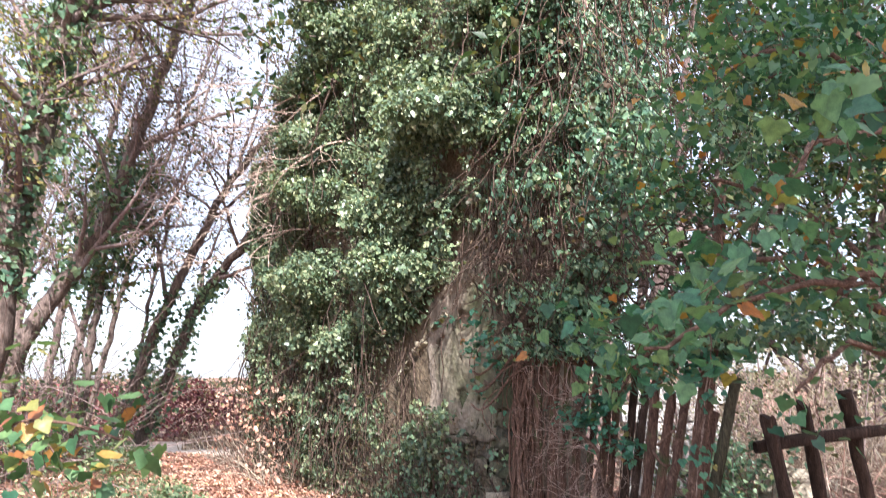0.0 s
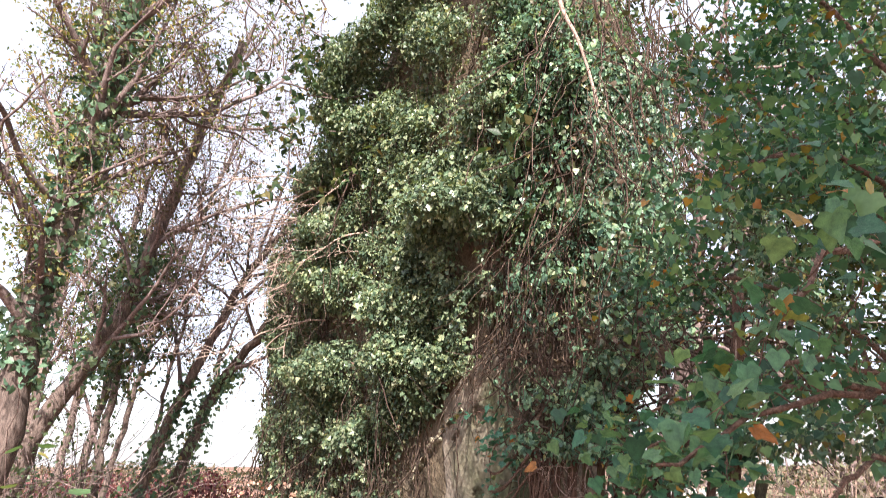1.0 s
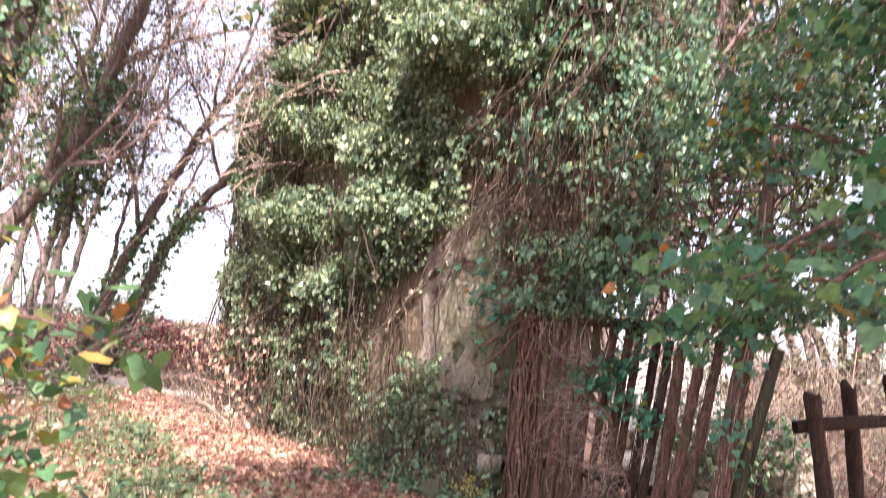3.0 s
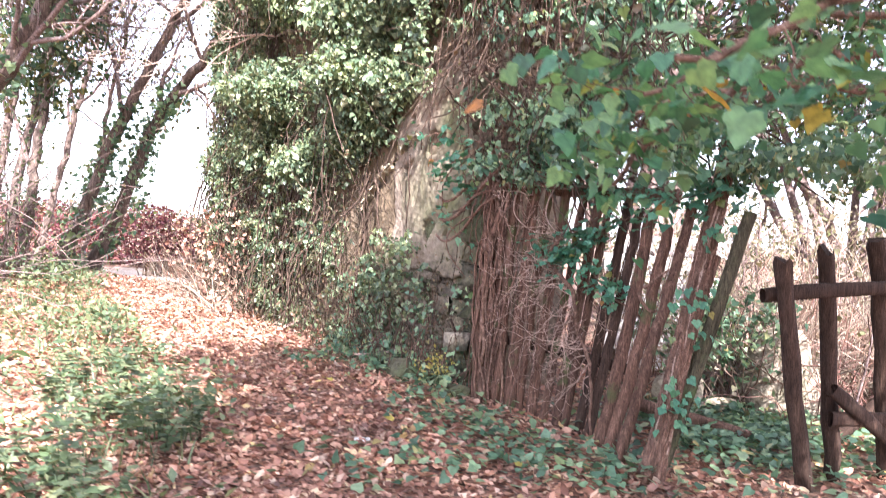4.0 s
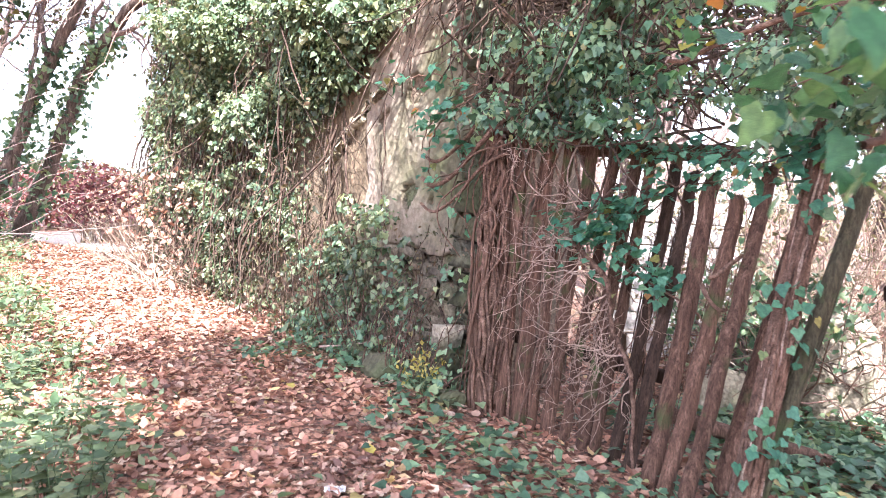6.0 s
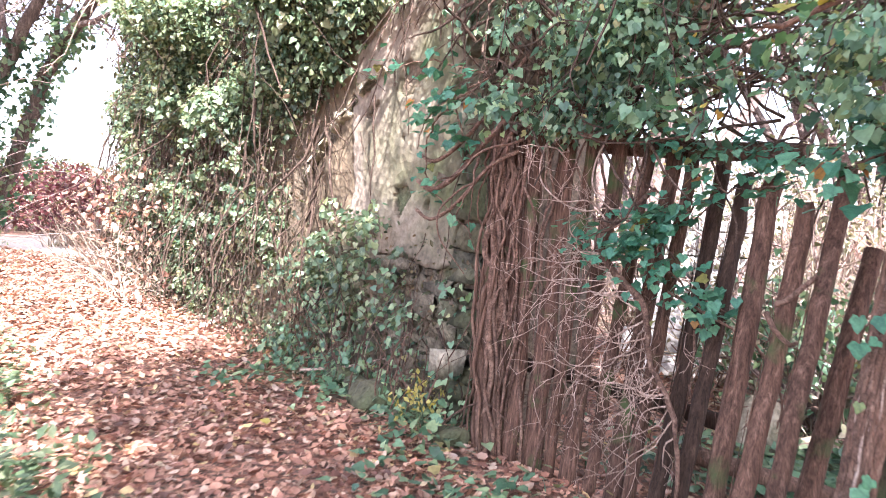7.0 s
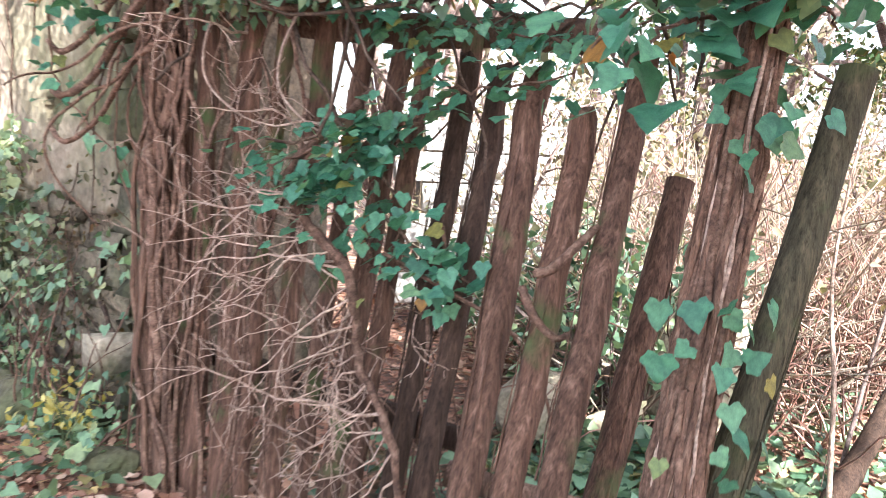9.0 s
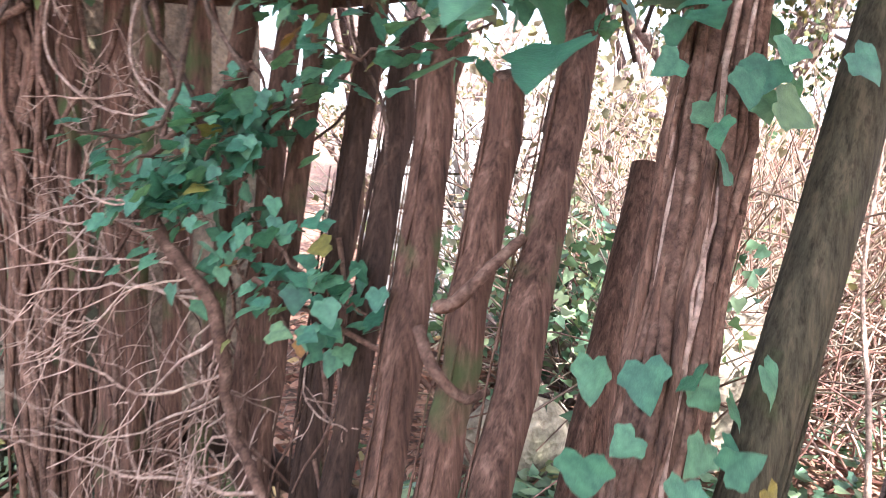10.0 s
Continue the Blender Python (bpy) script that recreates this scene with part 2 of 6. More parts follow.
def ground_material():
    m, t, b = material("leafy_soil")
    co = node(t, "ShaderNodeTexCoord").outputs["Object"]
    n1 = node(t, "ShaderNodeTexNoise", {"Vector": co, "Scale": 18.0, "Detail": 8.0, "Roughness": 0.7}).outputs[0]
    n2 = node(t, "ShaderNodeTexNoise", {"Vector": co, "Scale": 0.7, "Detail": 5.0}).outputs[0]
    v = node(t, "ShaderNodeTexVoronoi", {"Vector": co, "Scale": 26.0, "Randomness": 1.0})
    leafy = ramp(t, v.outputs["Color"], [(0.15, (0.13, 0.055, 0.038)), (0.5, (0.30, 0.14, 0.095)), (0.85, (0.46, 0.26, 0.18))])
    soil = ramp(t, n1, [(0.3, (0.05, 0.032, 0.024)), (0.7, (0.16, 0.10, 0.075))])
    col = mix(t, ramp(t, n1, [(0.42, (0, 0, 0)), (0.55, (1, 1, 1))]), soil, leafy)
    col = mix(t, ramp(t, n2, [(0.55, (0, 0, 0)), (0.75, (0.6, 0.6, 0.6))]), col, (0.10, 0.13, 0.05))
    # pale bare earth at the path's turn, with the sunlight there painted in
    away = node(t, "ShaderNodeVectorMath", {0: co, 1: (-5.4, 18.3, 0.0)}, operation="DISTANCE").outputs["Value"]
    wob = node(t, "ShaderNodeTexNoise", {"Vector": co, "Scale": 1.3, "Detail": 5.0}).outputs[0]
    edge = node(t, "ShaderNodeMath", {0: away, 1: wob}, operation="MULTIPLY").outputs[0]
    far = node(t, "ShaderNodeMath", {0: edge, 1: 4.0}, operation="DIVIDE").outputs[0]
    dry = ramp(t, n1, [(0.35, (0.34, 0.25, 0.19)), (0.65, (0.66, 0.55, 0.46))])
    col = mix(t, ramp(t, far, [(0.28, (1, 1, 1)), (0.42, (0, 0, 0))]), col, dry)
    t.links.new(col, b.inputs["Base Color"])
    b.inputs["Roughness"].default_value = 0.95
    add = node(t, "ShaderNodeMath", {0: n1, 1: v.outputs[0]}, operation="ADD").outputs[0]
    bp = node(t, "ShaderNodeBump", {"Height": add, "Strength": 0.6, "Distance": 0.03})
    t.links.new(bp.outputs[0], b.inputs["Normal"])
    return m


SOIL = ground_material()

# ---- geometry tools ----
UP = np.array((0.0, 0.0, 1.0))
rng = np.random.default_rng(7)


class Geo:
    """Collects vertices and faces, and makes one mesh of them."""

    def __init__(self):
        self.v, self.f, self.n = [], [], 0

    def add(self, verts, faces):
        self.v.append(np.asarray(verts, dtype=np.float64))
        self.f.append(np.asarray(faces, dtype=np.int64) + self.n)
        self.n += len(verts)

    def mesh(self, name, mat, smooth=False):
        me = bpy.data.meshes.new(name)
        v = np.concatenate(self.v)
        me.vertices.add(len(v))
        me.vertices.foreach_set("co", v.ravel())
        loops = np.concatenate([f.ravel() for f in self.f])
        sizes = np.concatenate([np.full(len(f), f.shape[1]) for f in self.f])
        me.loops.add(len(loops))
        me.loops.foreach_set("vertex_index", loops.astype(np.int32))
        me.polygons.add(len(sizes))
        me.polygons.foreach_set("loop_start", (np.cumsum(sizes) - sizes).astype(np.int32))
        me.polygons.foreach_set("loop_total", sizes.astype(np.int32))
        if smooth:
            me.polygons.foreach_set("use_smooth", np.ones(len(sizes), dtype=bool))
        me.materials.append(mat)
        me.update()
        me.validate()
        return me


def part(name, geo, mat, parent=None, label="", smooth=False, kind=""):
    me = geo.mesh(name, mat, smooth) if isinstance(geo, Geo) else geo
    if not isinstance(geo, Geo) and mat:
        me.materials.clear()
        me.materials.append(mat)
    ob = new(name, me)
    if parent is not None:
        ob.parent = parent
    return tagged(ob, label, kind=kind)


def thing(name, label, category, group="", kind="", at=(0, 0, 0)):
    ob = new(name)
    ob.location = at
    ob.empty_display_size = 0.1
    return tagged(ob, label, category, group, kind)


def unit(a):
    a = np.asarray(a, dtype=np.float64)
    return a / np.maximum(np.linalg.norm(a, axis=-1, keepdims=True), 1e-9)


# leaf outlines: across, along, fold
LEAF = {
    "ivy": ([(0, 0.28, 0), (0, 0, 0), (0.36, -0.12, 0.05), (0.54, 0.20, 0.10), (0.36, 0.50, 0.06), (0, 1.0, -0.06), (-0.36, 0.50, 0.06), (-0.54, 0.20, 0.10), (-0.36, -0.12, 0.05)],
            [(0, 1, 2), (0, 2, 3), (0, 3, 4), (0, 4, 5), (0, 5, 6), (0, 6, 7), (0, 7, 8), (0, 8, 1)]),
    "lobed": ([(0, 0.30, -0.03), (0, 0, 0), (0.16, -0.13, 0.03), (0.36, -0.15, 0.06), (0.44, 0.02, 0.07), (0.57, 0.16, 0.09), (0.58, 0.30, 0.08), (0.40, 0.44, 0.06), (0.34, 0.58, 0.05), (0.20, 0.80, 0.02), (0, 1.0, -0.06),
               (-0.20, 0.80, 0.02), (-0.34, 0.58, 0.05), (-0.40, 0.44, 0.06), (-0.58, 0.30, 0.08), (-0.57, 0.16, 0.09), (-0.44, 0.02, 0.07), (-0.36, -0.15, 0.06), (-0.16, -0.13, 0.03), (0, 0.65, -0.03)],
              [(0, 1, 2), (0, 2, 3), (0, 3, 4), (0, 4, 5), (0, 5, 6), (0, 6, 7), (0, 7, 19), (19, 7, 8), (19, 8, 9), (19, 9, 10), (19, 10, 11), (19, 11, 12), (19, 12, 13), (0, 19, 13),
               (0, 13, 14), (0, 14, 15), (0, 15, 16), (0, 16, 17), (0, 17, 18), (0, 18, 1)]),
    "heart": ([(0, 0.1, 0), (0.32, -0.06, 0.07), (0.45, 0.28, 0.10), (0, 1.0, -0.06), (-0.45, 0.28, 0.10), (-0.32, -0.06, 0.07), (0, 0.5, 0.0)],
              [(0, 1, 2), (0, 2, 6), (6, 2, 3), (6, 3, 4), (0, 6, 4), (0, 4, 5)]),
    "oval": ([(0, 0, 0), (0.27, 0.42, 0.08), (0, 1.0, 0), (-0.27, 0.42, 0.08), (0, 0.45, 0)],
             [(0, 1, 4), (4, 1, 2), (4, 2, 3), (0, 4, 3)]),
    "curl": ([(0, 0, 0.12), (0.34, 0.3, 0.18), (0.2, 0.8, 0.1), (0, 1.0, 0.25), (-0.24, 0.75, 0.2), (-0.34, 0.3, 0.1), (0, 0.5, 0.0)],
             [(6, 0, 1), (6, 1, 2), (6, 2, 3), (6, 3, 4), (6, 4, 5), (6, 5, 0)]),
    "roll": ([(0.10, 0, 0.16), (-0.10, 0, 0.10), (0.24, 0.3, 0.26), (0, 0.3, 0.0), (-0.26, 0.32, 0.2), (0.2, 0.66, 0.2), (0, 0.62, 0.02), (-0.2, 0.7, 0.22), (0.02, 1.0, 0.3)],
             [(0, 3, 1), (0, 2, 3), (1, 3, 4), (2, 5, 6), (2, 6, 3), (3, 6, 7), (3, 7, 4), (6, 5, 8), (6, 8, 7)]),
    "torn": ([(0, 0, 0), (0.22, 0.12, 0.06), (0.30, 0.40, 0.02), (0.12, 0.44, 0.05), (0.22, 0.72, 0.12), (0, 0.94, 0.10), (-0.10, 0.70, 0.02), (-0.30, 0.62, 0.14), (-0.26, 0.25, 0.05), (0, 0.4, 0)],
             [(9, 0, 1), (9, 1, 2), (9, 2, 3), (9, 3, 4), (9, 4, 5), (9, 5, 6), (9, 6, 7), (9, 7, 8), (9, 8, 0)]),
    "blade": ([(0.03, 0, 0), (0.022, 0.5, 0.06), (0, 1.0, 0.28), (-0.022, 0.5, 0.06), (-0.03, 0, 0)], [(0, 1, 3), (0, 3, 4), (1, 2, 3)]),
}


def add_leaves(geo, shape, P, D, N, size):
    """Leaves at P that point along D with their faces towards N."""
    tv, tf = (np.array(a) for a in LEAF[shape])
    P, D, N = (np.asarray(a, dtype=np.float64).reshape(-1, 3) for a in (P, D, N))
    D = unit(D)
    A = unit(np.cross(D, N))
    N = np.cross(A, D)
    s = np.broadcast_to(np.asarray(size, dtype=np.float64), (len(P),))[:, None, None]
    V = P[:, None] + s * (A[:, None] * tv[None, :, 0:1] + D[:, None] * tv[None, :, 1:2] + N[:, None] * tv[None, :, 2:3])
    F = tf[None] + (np.arange(len(P)) * len(tv))[:, None, None]
    geo.add(V.reshape(-1, 3), F.reshape(-1, 3))


def add_mixed(geo, shapes, P, D, N, size):
    """Leaves of several outlines, shared out at random."""
    pick = rng.integers(len(shapes), size=len(P))
    size = np.broadcast_to(np.asarray(size, dtype=np.float64), (len(P),))
    for k, s in enumerate(shapes):
        m = pick == k
        if m.any():
            add_leaves(geo, s, P[m], D[m], N[m], size[m])


def leaf_domes(C, R, count, out, size, flat=0.75):
    """Tufts of leaves: each a ragged dome of leaves that face away from its heart and up."""
    k = np.repeat(np.arange(len(C)), count)
    n = len(k)
    d = unit(rng.normal(0, 1, (n, 3)) + out * 0.75 + UP * 0.35)
    P = C[k] + d * (R[k] * rng.uniform(0.35, 1.1, n))[:, None] * np.array((1, 1, flat))
    N = d * 0.8 + UP * 0.5 + out * 0.15 + rng.normal(0, 0.5, (n, 3))
    D = d * 0.5 - UP * 0.75 + rng.normal(0, 0.45, (n, 3))
    tuft = rng.uniform(0.75, 1.2, len(C))[k]
    return P, D, N, tuft * (size[0] + (size[1] - size[0]) * rng.random(n) ** 1.3)


def add_tube(geo, pts, radii, sides=6, rough=0.0, tip=True):
    """A tapered, bent round stem along pts."""
    pts = np.asarray(pts, dtype=np.float64)
    n = len(pts)
    radii = np.broadcast_to(np.asarray(radii, dtype=np.float64), (n,))
    d = unit(np.gradient(pts, axis=0))
    ref = np.array((0.0, 0.0, 1.0)) if abs(d[0, 2]) < 0.8 else np.array((1.0, 0.0, 0.0))
    a = np.empty_like(d)
    prev = ref
    for i in range(n):
        x = prev - d[i] * np.dot(prev, d[i])
        x = x / max(np.linalg.norm(x), 1e-9)
        a[i], prev = x, x
    b = np.cross(d, a)
    ang = np.arange(sides) * 2 * np.pi / sides
    r = radii[:, None] * (1 + rough * rng.uniform(-1, 1, (n, sides))) if rough else np.repeat(radii[:, None], sides, 1)
    V = pts[:, None] + r[:, :, None] * (a[:, None] * np.cos(ang)[None, :, None] + b[:, None] * np.sin(ang)[None, :, None])
    i = np.arange(n - 1)[:, None] * sides
    k = np.arange(sides)[None]
    k2 = (k + 1) % sides
    F = np.stack([i + k, i + k2, i + sides + k2, i + sides + k], -1).reshape(-1, 4)
    geo.add(V.reshape(-1, 3), F)
    if tip:
        for ring, c in ((0, pts[0]), (n - 1, pts[-1])):
            base = ring * sides
            Vc = np.vstack([V[ring], c[None]])
            tri = [(j, (j + 1) % sides, sides) for j in range(sides)]
            geo.add(Vc, tri)


def wander(p, d, length, n, bend=0.25, pull=(0, 0, 0)):
    """A crooked line of n points from p along d."""
    p, d, pull = (np.asarray(x, dtype=np.float64) for x in (p, d, pull))
    d = unit(d)
    out, step = [p], length / (n - 1)
    for _ in range(n - 1):
        d = unit(d + rng.normal(0, bend, 3) + pull)
        p = p + d * step
        out.append(p)
    return np.array(out)


def smooth_line(ctrl, n):
    """A smooth line of n points through ctrl."""
    c = np.asarray(ctrl, dtype=np.float64)
    t = np.linspace(0, len(c) - 1, n)
    i = np.clip(t.astype(int), 0, len(c) - 2)
    f = (t - i)[:, None]
    p0, p1, p2, p3 = c[np.maximum(i - 1, 0)], c[i], c[i + 1], c[np.minimum(i + 2, len(c) - 1)]
    return 0.5 * (2 * p1 + (p2 - p0) * f + (2 * p0 - 5 * p1 + 4 * p2 - p3) * f ** 2 + (3 * p1 - p0 - 3 * p2 + p3) * f ** 3)


def sprout(geo, pts, radius, depth, count, spread, shrink=0.55, bend=0.22, pull=(0, 0, 0.05), sides=4, tips=None, first=0.25, least=0.002):
    """Side branches from the line pts, and theirs in turn. Gathers the outer points in tips."""
    pts = np.asarray(pts)
    length = np.linalg.norm(np.diff(pts, axis=0), axis=1).sum()
    for _ in range(count):
        f = rng.uniform(first, 1.0)
        x = f * (len(pts) - 1)
        i = min(int(x), len(pts) - 2)
        p = pts[i] + (pts[i + 1] - pts[i]) * (x - i)
        d = unit(pts[i + 1] - pts[i])
        side = unit(np.cross(d, rng.normal(0, 1, 3)))
        ln = length * shrink * rng.uniform(0.5, 1.1) * (1.1 - 0.5 * f)
        r = max(radius * (1 - 0.6 * f) * rng.uniform(0.35, 0.6), least)
        q = wander(p, d * (1 - spread) + side * spread, ln, 7 if depth > 1 else 5, bend, pull)
        add_tube(geo, q, np.linspace(r, max(r * 0.3, least * 0.6), len(q)), sides, tip=False)
        if tips is not None:
            tips.append(q[len(q) // 2:])
        if depth > 1:
            sprout(geo, q, r, depth - 1, max(2, int(count * 0.7)), spread, shrink, bend, pull, max(3, sides - 1), tips, 0.2, least)


def rand_dirs(n):
    return unit(rng.normal(0, 1, (n, 3)))


def fnoise(x, y, s=1.0, z=0.0):
    """Smooth noise, about -1 to 1."""
    return noise.noise(Vector((x * s, y * s, z)))


# ---- ground ----
def ground_height(x, y):
    h = 0.03 * fnoise(x, y, 0.5) + 0.02 * fnoise(x, y, 1.7, 3.0)
    # verge rises on the far side of the path
    h += 0.30 * min(max((-2.6 - x - 0.0 * y) / 3.0, 0), 1) * min(max((y - 2) / 4, 0), 1) * min(max((19 - y) / 4, 0), 1)
    return h


def path_centre(y):
    """The trodden path bends away to the far side behind the wall's foot."""
    return np.interp(y, [-20, 0, 3, 6, 9, 12, 15, 18, 22, 30], [0.1, 0.0, -0.25, -0.3, -1.0, -2.3, -4.0, -5.3, -6.5, -9.0])


def build_ground():
    g = Geo()
    xs = np.concatenate([[-400, -150, -60, -30], np.arange(-18, 14.01, 0.35), [22, 40, 90, 200, 400]])
    ys = np.concatenate([[-300, -100, -40, -20], np.arange(-10, 30.01, 0.35), [40, 70, 150, 400, 700]])
    V = [(x, y, ground_height(x, y) if abs(x) < 18 and -10 < y < 30 else 0.0) for y in ys for x in xs]
    w = len(xs)
    i, j = np.meshgrid(np.arange(len(ys) - 1), np.arange(w - 1), indexing="ij")
    a = (i * w + j).ravel()
    g.add(V, np.stack([a, a + 1, a + w + 1, a + w], -1))
    ob = part("ground", g, SOIL, None, "brown leaf-strewn woodland soil of the path and verges, with a painted sunlit patch", True, "structure")
    return tagged(ob, category="ground")


ground = build_ground()

# ---- wall ----
W0 = np.array((0.60, 8.30, 0.0))            # foot of the wall beside the gate
U = np.array((-0.498, 0.867, 0.0))          # along the wall, away from the gate
OUT = np.array((-0.867, -0.498, 0.0))       # towards the path


def on_wall(u, z, o=0.0):
    return W0 + U * u + UP * z + OUT * o


def wall_top(u):
    return float(np.interp(u, [-1.2, -0.3, 1.0, 2.5, 3.6, 5.5, 7.3, 7.9], [5.4, 7.8, 8.6, 8.4, 7.8, 6.6, 5.2, 4.8]))


def build_wall():
    g = Geo()
    us = np.linspace(0.0, 7.6, 31)
    nz = 26

    def sheet(o, flip):
        V = []
        for u in us:
            for k in range(nz):
                z = -0.15 + (wall_top(u) + 0.15) * k / (nz - 1)
                V.append(on_wall(u, z, o + (0.015 * fnoise(u, z, 1.6) if not flip else 0)))
        i, j = np.meshgrid(np.arange(len(us) - 1), np.arange(nz - 1), indexing="ij")
        a = (i * nz + j).ravel()
        F = np.stack([a, a + nz, a + nz + 1, a + 1], -1)
        return V, (F[:, ::-1] if flip else F)

    Va, Fa = sheet(-0.10, False)
    Vb, Fb = sheet(-0.95, True)
    n = len(Va)
    F = [Fa, Fb + n]
    m = len(us)
    top = np.array([(i * nz + nz - 1, (i + 1) * nz + nz - 1, n + (i + 1) * nz + nz - 1, n + i * nz + nz - 1) for i in range(m - 1)])
    e0 = np.array([(k, k + 1, n + k + 1, n + k) for k in range(nz - 1)])
    b = (m - 1) * nz
    e1 = np.array([(b + k, n + b + k, n + b + k + 1, b + k + 1) for k in range(nz - 1)])
    g.add(Va + Vb, np.concatenate(F + [top, e0, e1]))
    # broken stretch over the gate
    V = []
    uo = np.arange(-1.2, 0.001, 0.3)
    for o in (-0.12, -0.9):
        for u in uo:
            for k in range(9):
                lo = 2.15 + 0.9 * max(0, -u - 0.4) + 0.1 * fnoise(u, 3.0, 3)
                z = lo + (wall_top(u) - lo) * k / 8
                V.append(on_wall(u, z, o + 0.05 * fnoise(u, z, 2.0)))
    m, n = len(uo), len(uo) * 9
    F = []
    for i in range(m - 1):
        for k in range(8):
            a = i * 9 + k
            F += [(a, a + 9, a + 10, a + 1), (n + a, n + a + 1, n + a + 10, n + a + 9)]
        F += [(i * 9, n + i * 9, n + (i + 1) * 9, (i + 1) * 9), (i * 9 + 8, (i + 1) * 9 + 8, n + (i + 1) * 9 + 8, n + i * 9 + 8)]
    for k in range(8):
        F.append((k, k + 1, n + k + 1, n + k))
    g.add(V, np.array(F))
    return tagged(part("wall_ruin", g, CORE, None, "tall ruined rubble stone wall overgrown with ivy beside the path", False, "structure"), category="wall")


wall = build_wall()


def slab(geo, origin, ax, ay, az, size, chip=0.012, seed_shift=0.0):
    """A rough block, its corners knocked about and its front edges eased."""
    lx, ly, lz = size
    V = []
    for z, inset in ((0.0, 0.0), (0.90, 0.0), (1.0, 0.035)):
        for sx, sy in ((-1, -1), (1, -1), (1, 1), (-1, 1)):
            m = min(lx, ly) * inset
            V.append(origin + ax * (sx * (lx / 2 - m)) + ay * (sy * (ly / 2 - m)) + az * (z * lz) + rng.normal(0, chip, 3))
    F = [(3, 2, 1, 0), (8, 9, 10, 11)]
    for b in (0, 4):
        for k in range(4):
            F.append((b + k, b + (k + 1) % 4, b + 4 + (k + 1) % 4, b + 4 + k))
    geo.add(V, F)


def wall_stones():
    """Rough courses of flat rubble left bare near the gate, and the mossy quoins."""
    z = -0.04
    while z < 2.6:
        low = z < 1.0
        h = rng.uniform(0.07, 0.17) if low else rng.uniform(0.16, 0.30)
        u = rng.uniform(-0.05, 0.02)
        while u < (2.3 if low else 0.33):
            quoin = u < 0.2
            w = rng.uniform(0.24, 0.36) if quoin else rng.uniform(0.10, 0.42)
            if rng.random() > 0.07 or quoin:
                g = Geo()
                tilt = rng.normal(0, 0.05)
                ax = U * np.cos(tilt) + UP * np.sin(tilt)
                hh = h * rng.uniform(0.72, 1.02)
                slab(g, on_wall(u + w / 2, z + h / 2 + rng.normal(0, 0.008), -0.24 + (0.06 if quoin else 0.0)), ax, np.cross(OUT, ax), OUT,
                     (w - rng.uniform(0.004, 0.03), hh, 0.165 + rng.normal(0, 0.022)), 0.017)
                part("stone", g, QUOIN if quoin else STONE, wall)
            u += w
        z += h


def plaster_sheet(u_from, u_to, low, high, out, mat, label):
    """A sheet of lime plaster that still clings to the wall, with broken edges and holes."""
    N, M = 80, 56
    V = []
    for i in range(N):
        u0 = u_from + (u_to - u_from) * i / (N - 1)
        lo, hi = low(u0) + 0.05 * fnoise(u0, 1.0, 2.6, 5.0) + 0.03 * fnoise(u0, 4.0, 8.0, 2.0), high(u0) + 0.10 * fnoise(u0, 9.0, 2.2, 3.0)
        for k in range(M):
            z = lo + (hi - lo) * k / (M - 1)
            u = u0 + 0.10 * fnoise(z, 2.0, 2.4, 8.0) + 0.03 * fnoise(z, u0, 9.0, 1.0)
            V.append(on_wall(u, z, out + 0.016 * fnoise(u, z, 3.0) + 0.008 * fnoise(u, z, 12.0, 6.0)))
    F = [(i * M + k, (i + 1) * M + k, (i + 1) * M + k + 1, i * M + k + 1) for i in range(N - 1) for k in range(M - 1)
         if fnoise(i * 0.025, k * 0.05, 2.6, 21.0) < 0.36]
    n = len(V)
    V2 = [p - OUT * 0.1 for p in V]
    edges = {(a, b) for f in F for a, b in zip(f, f[1:] + f[:1])}
    rim = [(b, a, n + a, n + b) for a, b in sorted(edges) if (b, a) not in edges]
    g = Geo()
    g.add(V + V2, np.array(F + [tuple(n + q for q in reversed(f)) for f in F] + rim))
    part("plaster", g, mat, wall, label, False)


def build_plaster():
    plaster_sheet(0.34, 1.72, lambda u: 0.98 + 0.12 * max(0, u - 1), lambda u: 3.45 - 0.55 * u, -0.052, PLASTER, "grey-beige lime plaster with moss, broken at its edges")
    plaster_sheet(1.66, 2.55, lambda u: 0.95, lambda u: 3.3 - 0.42 * u, -0.075, BROWNCOAT, "brown older coat of lime on the wall")
    # diagonal streak of sunlight on the wall, modelled as a broken row of pale blocks
    line = smooth_line([(2.44, 1.55), (2.05, 1.88), (1.66, 2.13), (1.26, 2.33)], 15)
    for k in range(14):
        if k in (4, 9):
            continue
        (ua, za), (ub, zb) = line[k], line[k + 1]
        ax = unit(U * (ub - ua) + UP * (zb - za))
        g = Geo()
        length = float(np.hypot(ub - ua, zb - za))
        slab(g, on_wall((ua + ub) / 2, (za + zb) / 2 + rng.normal(0, 0.012), -0.07), ax, unit(np.cross(OUT, ax)), unit(OUT + UP * 0.5),
             (length * rng.uniform(0.8, 1.05), rng.uniform(0.04, 0.09) * (1.0 if k < 10 else 0.6), 0.07 + rng.normal(0, 0.012)), 0.014)
        part("ledge_stone", g, SUNSTREAK, wall)


rng = np.random.default_rng(100)
wall_stones()
build_plaster()


# ---- ivy on the wall ----
def bare(u, z):
    """How far the wall shows: 1 bare, 0 overgrown."""
    line = 3.52 - 0.59 * u + 0.12 * fnoise(u, z, 3.0)
    if u < 2.65 and z < line and not (1.05 < u < 1.95 and 0.2 < z < 1.35):
        return 1.0
    return 0.0


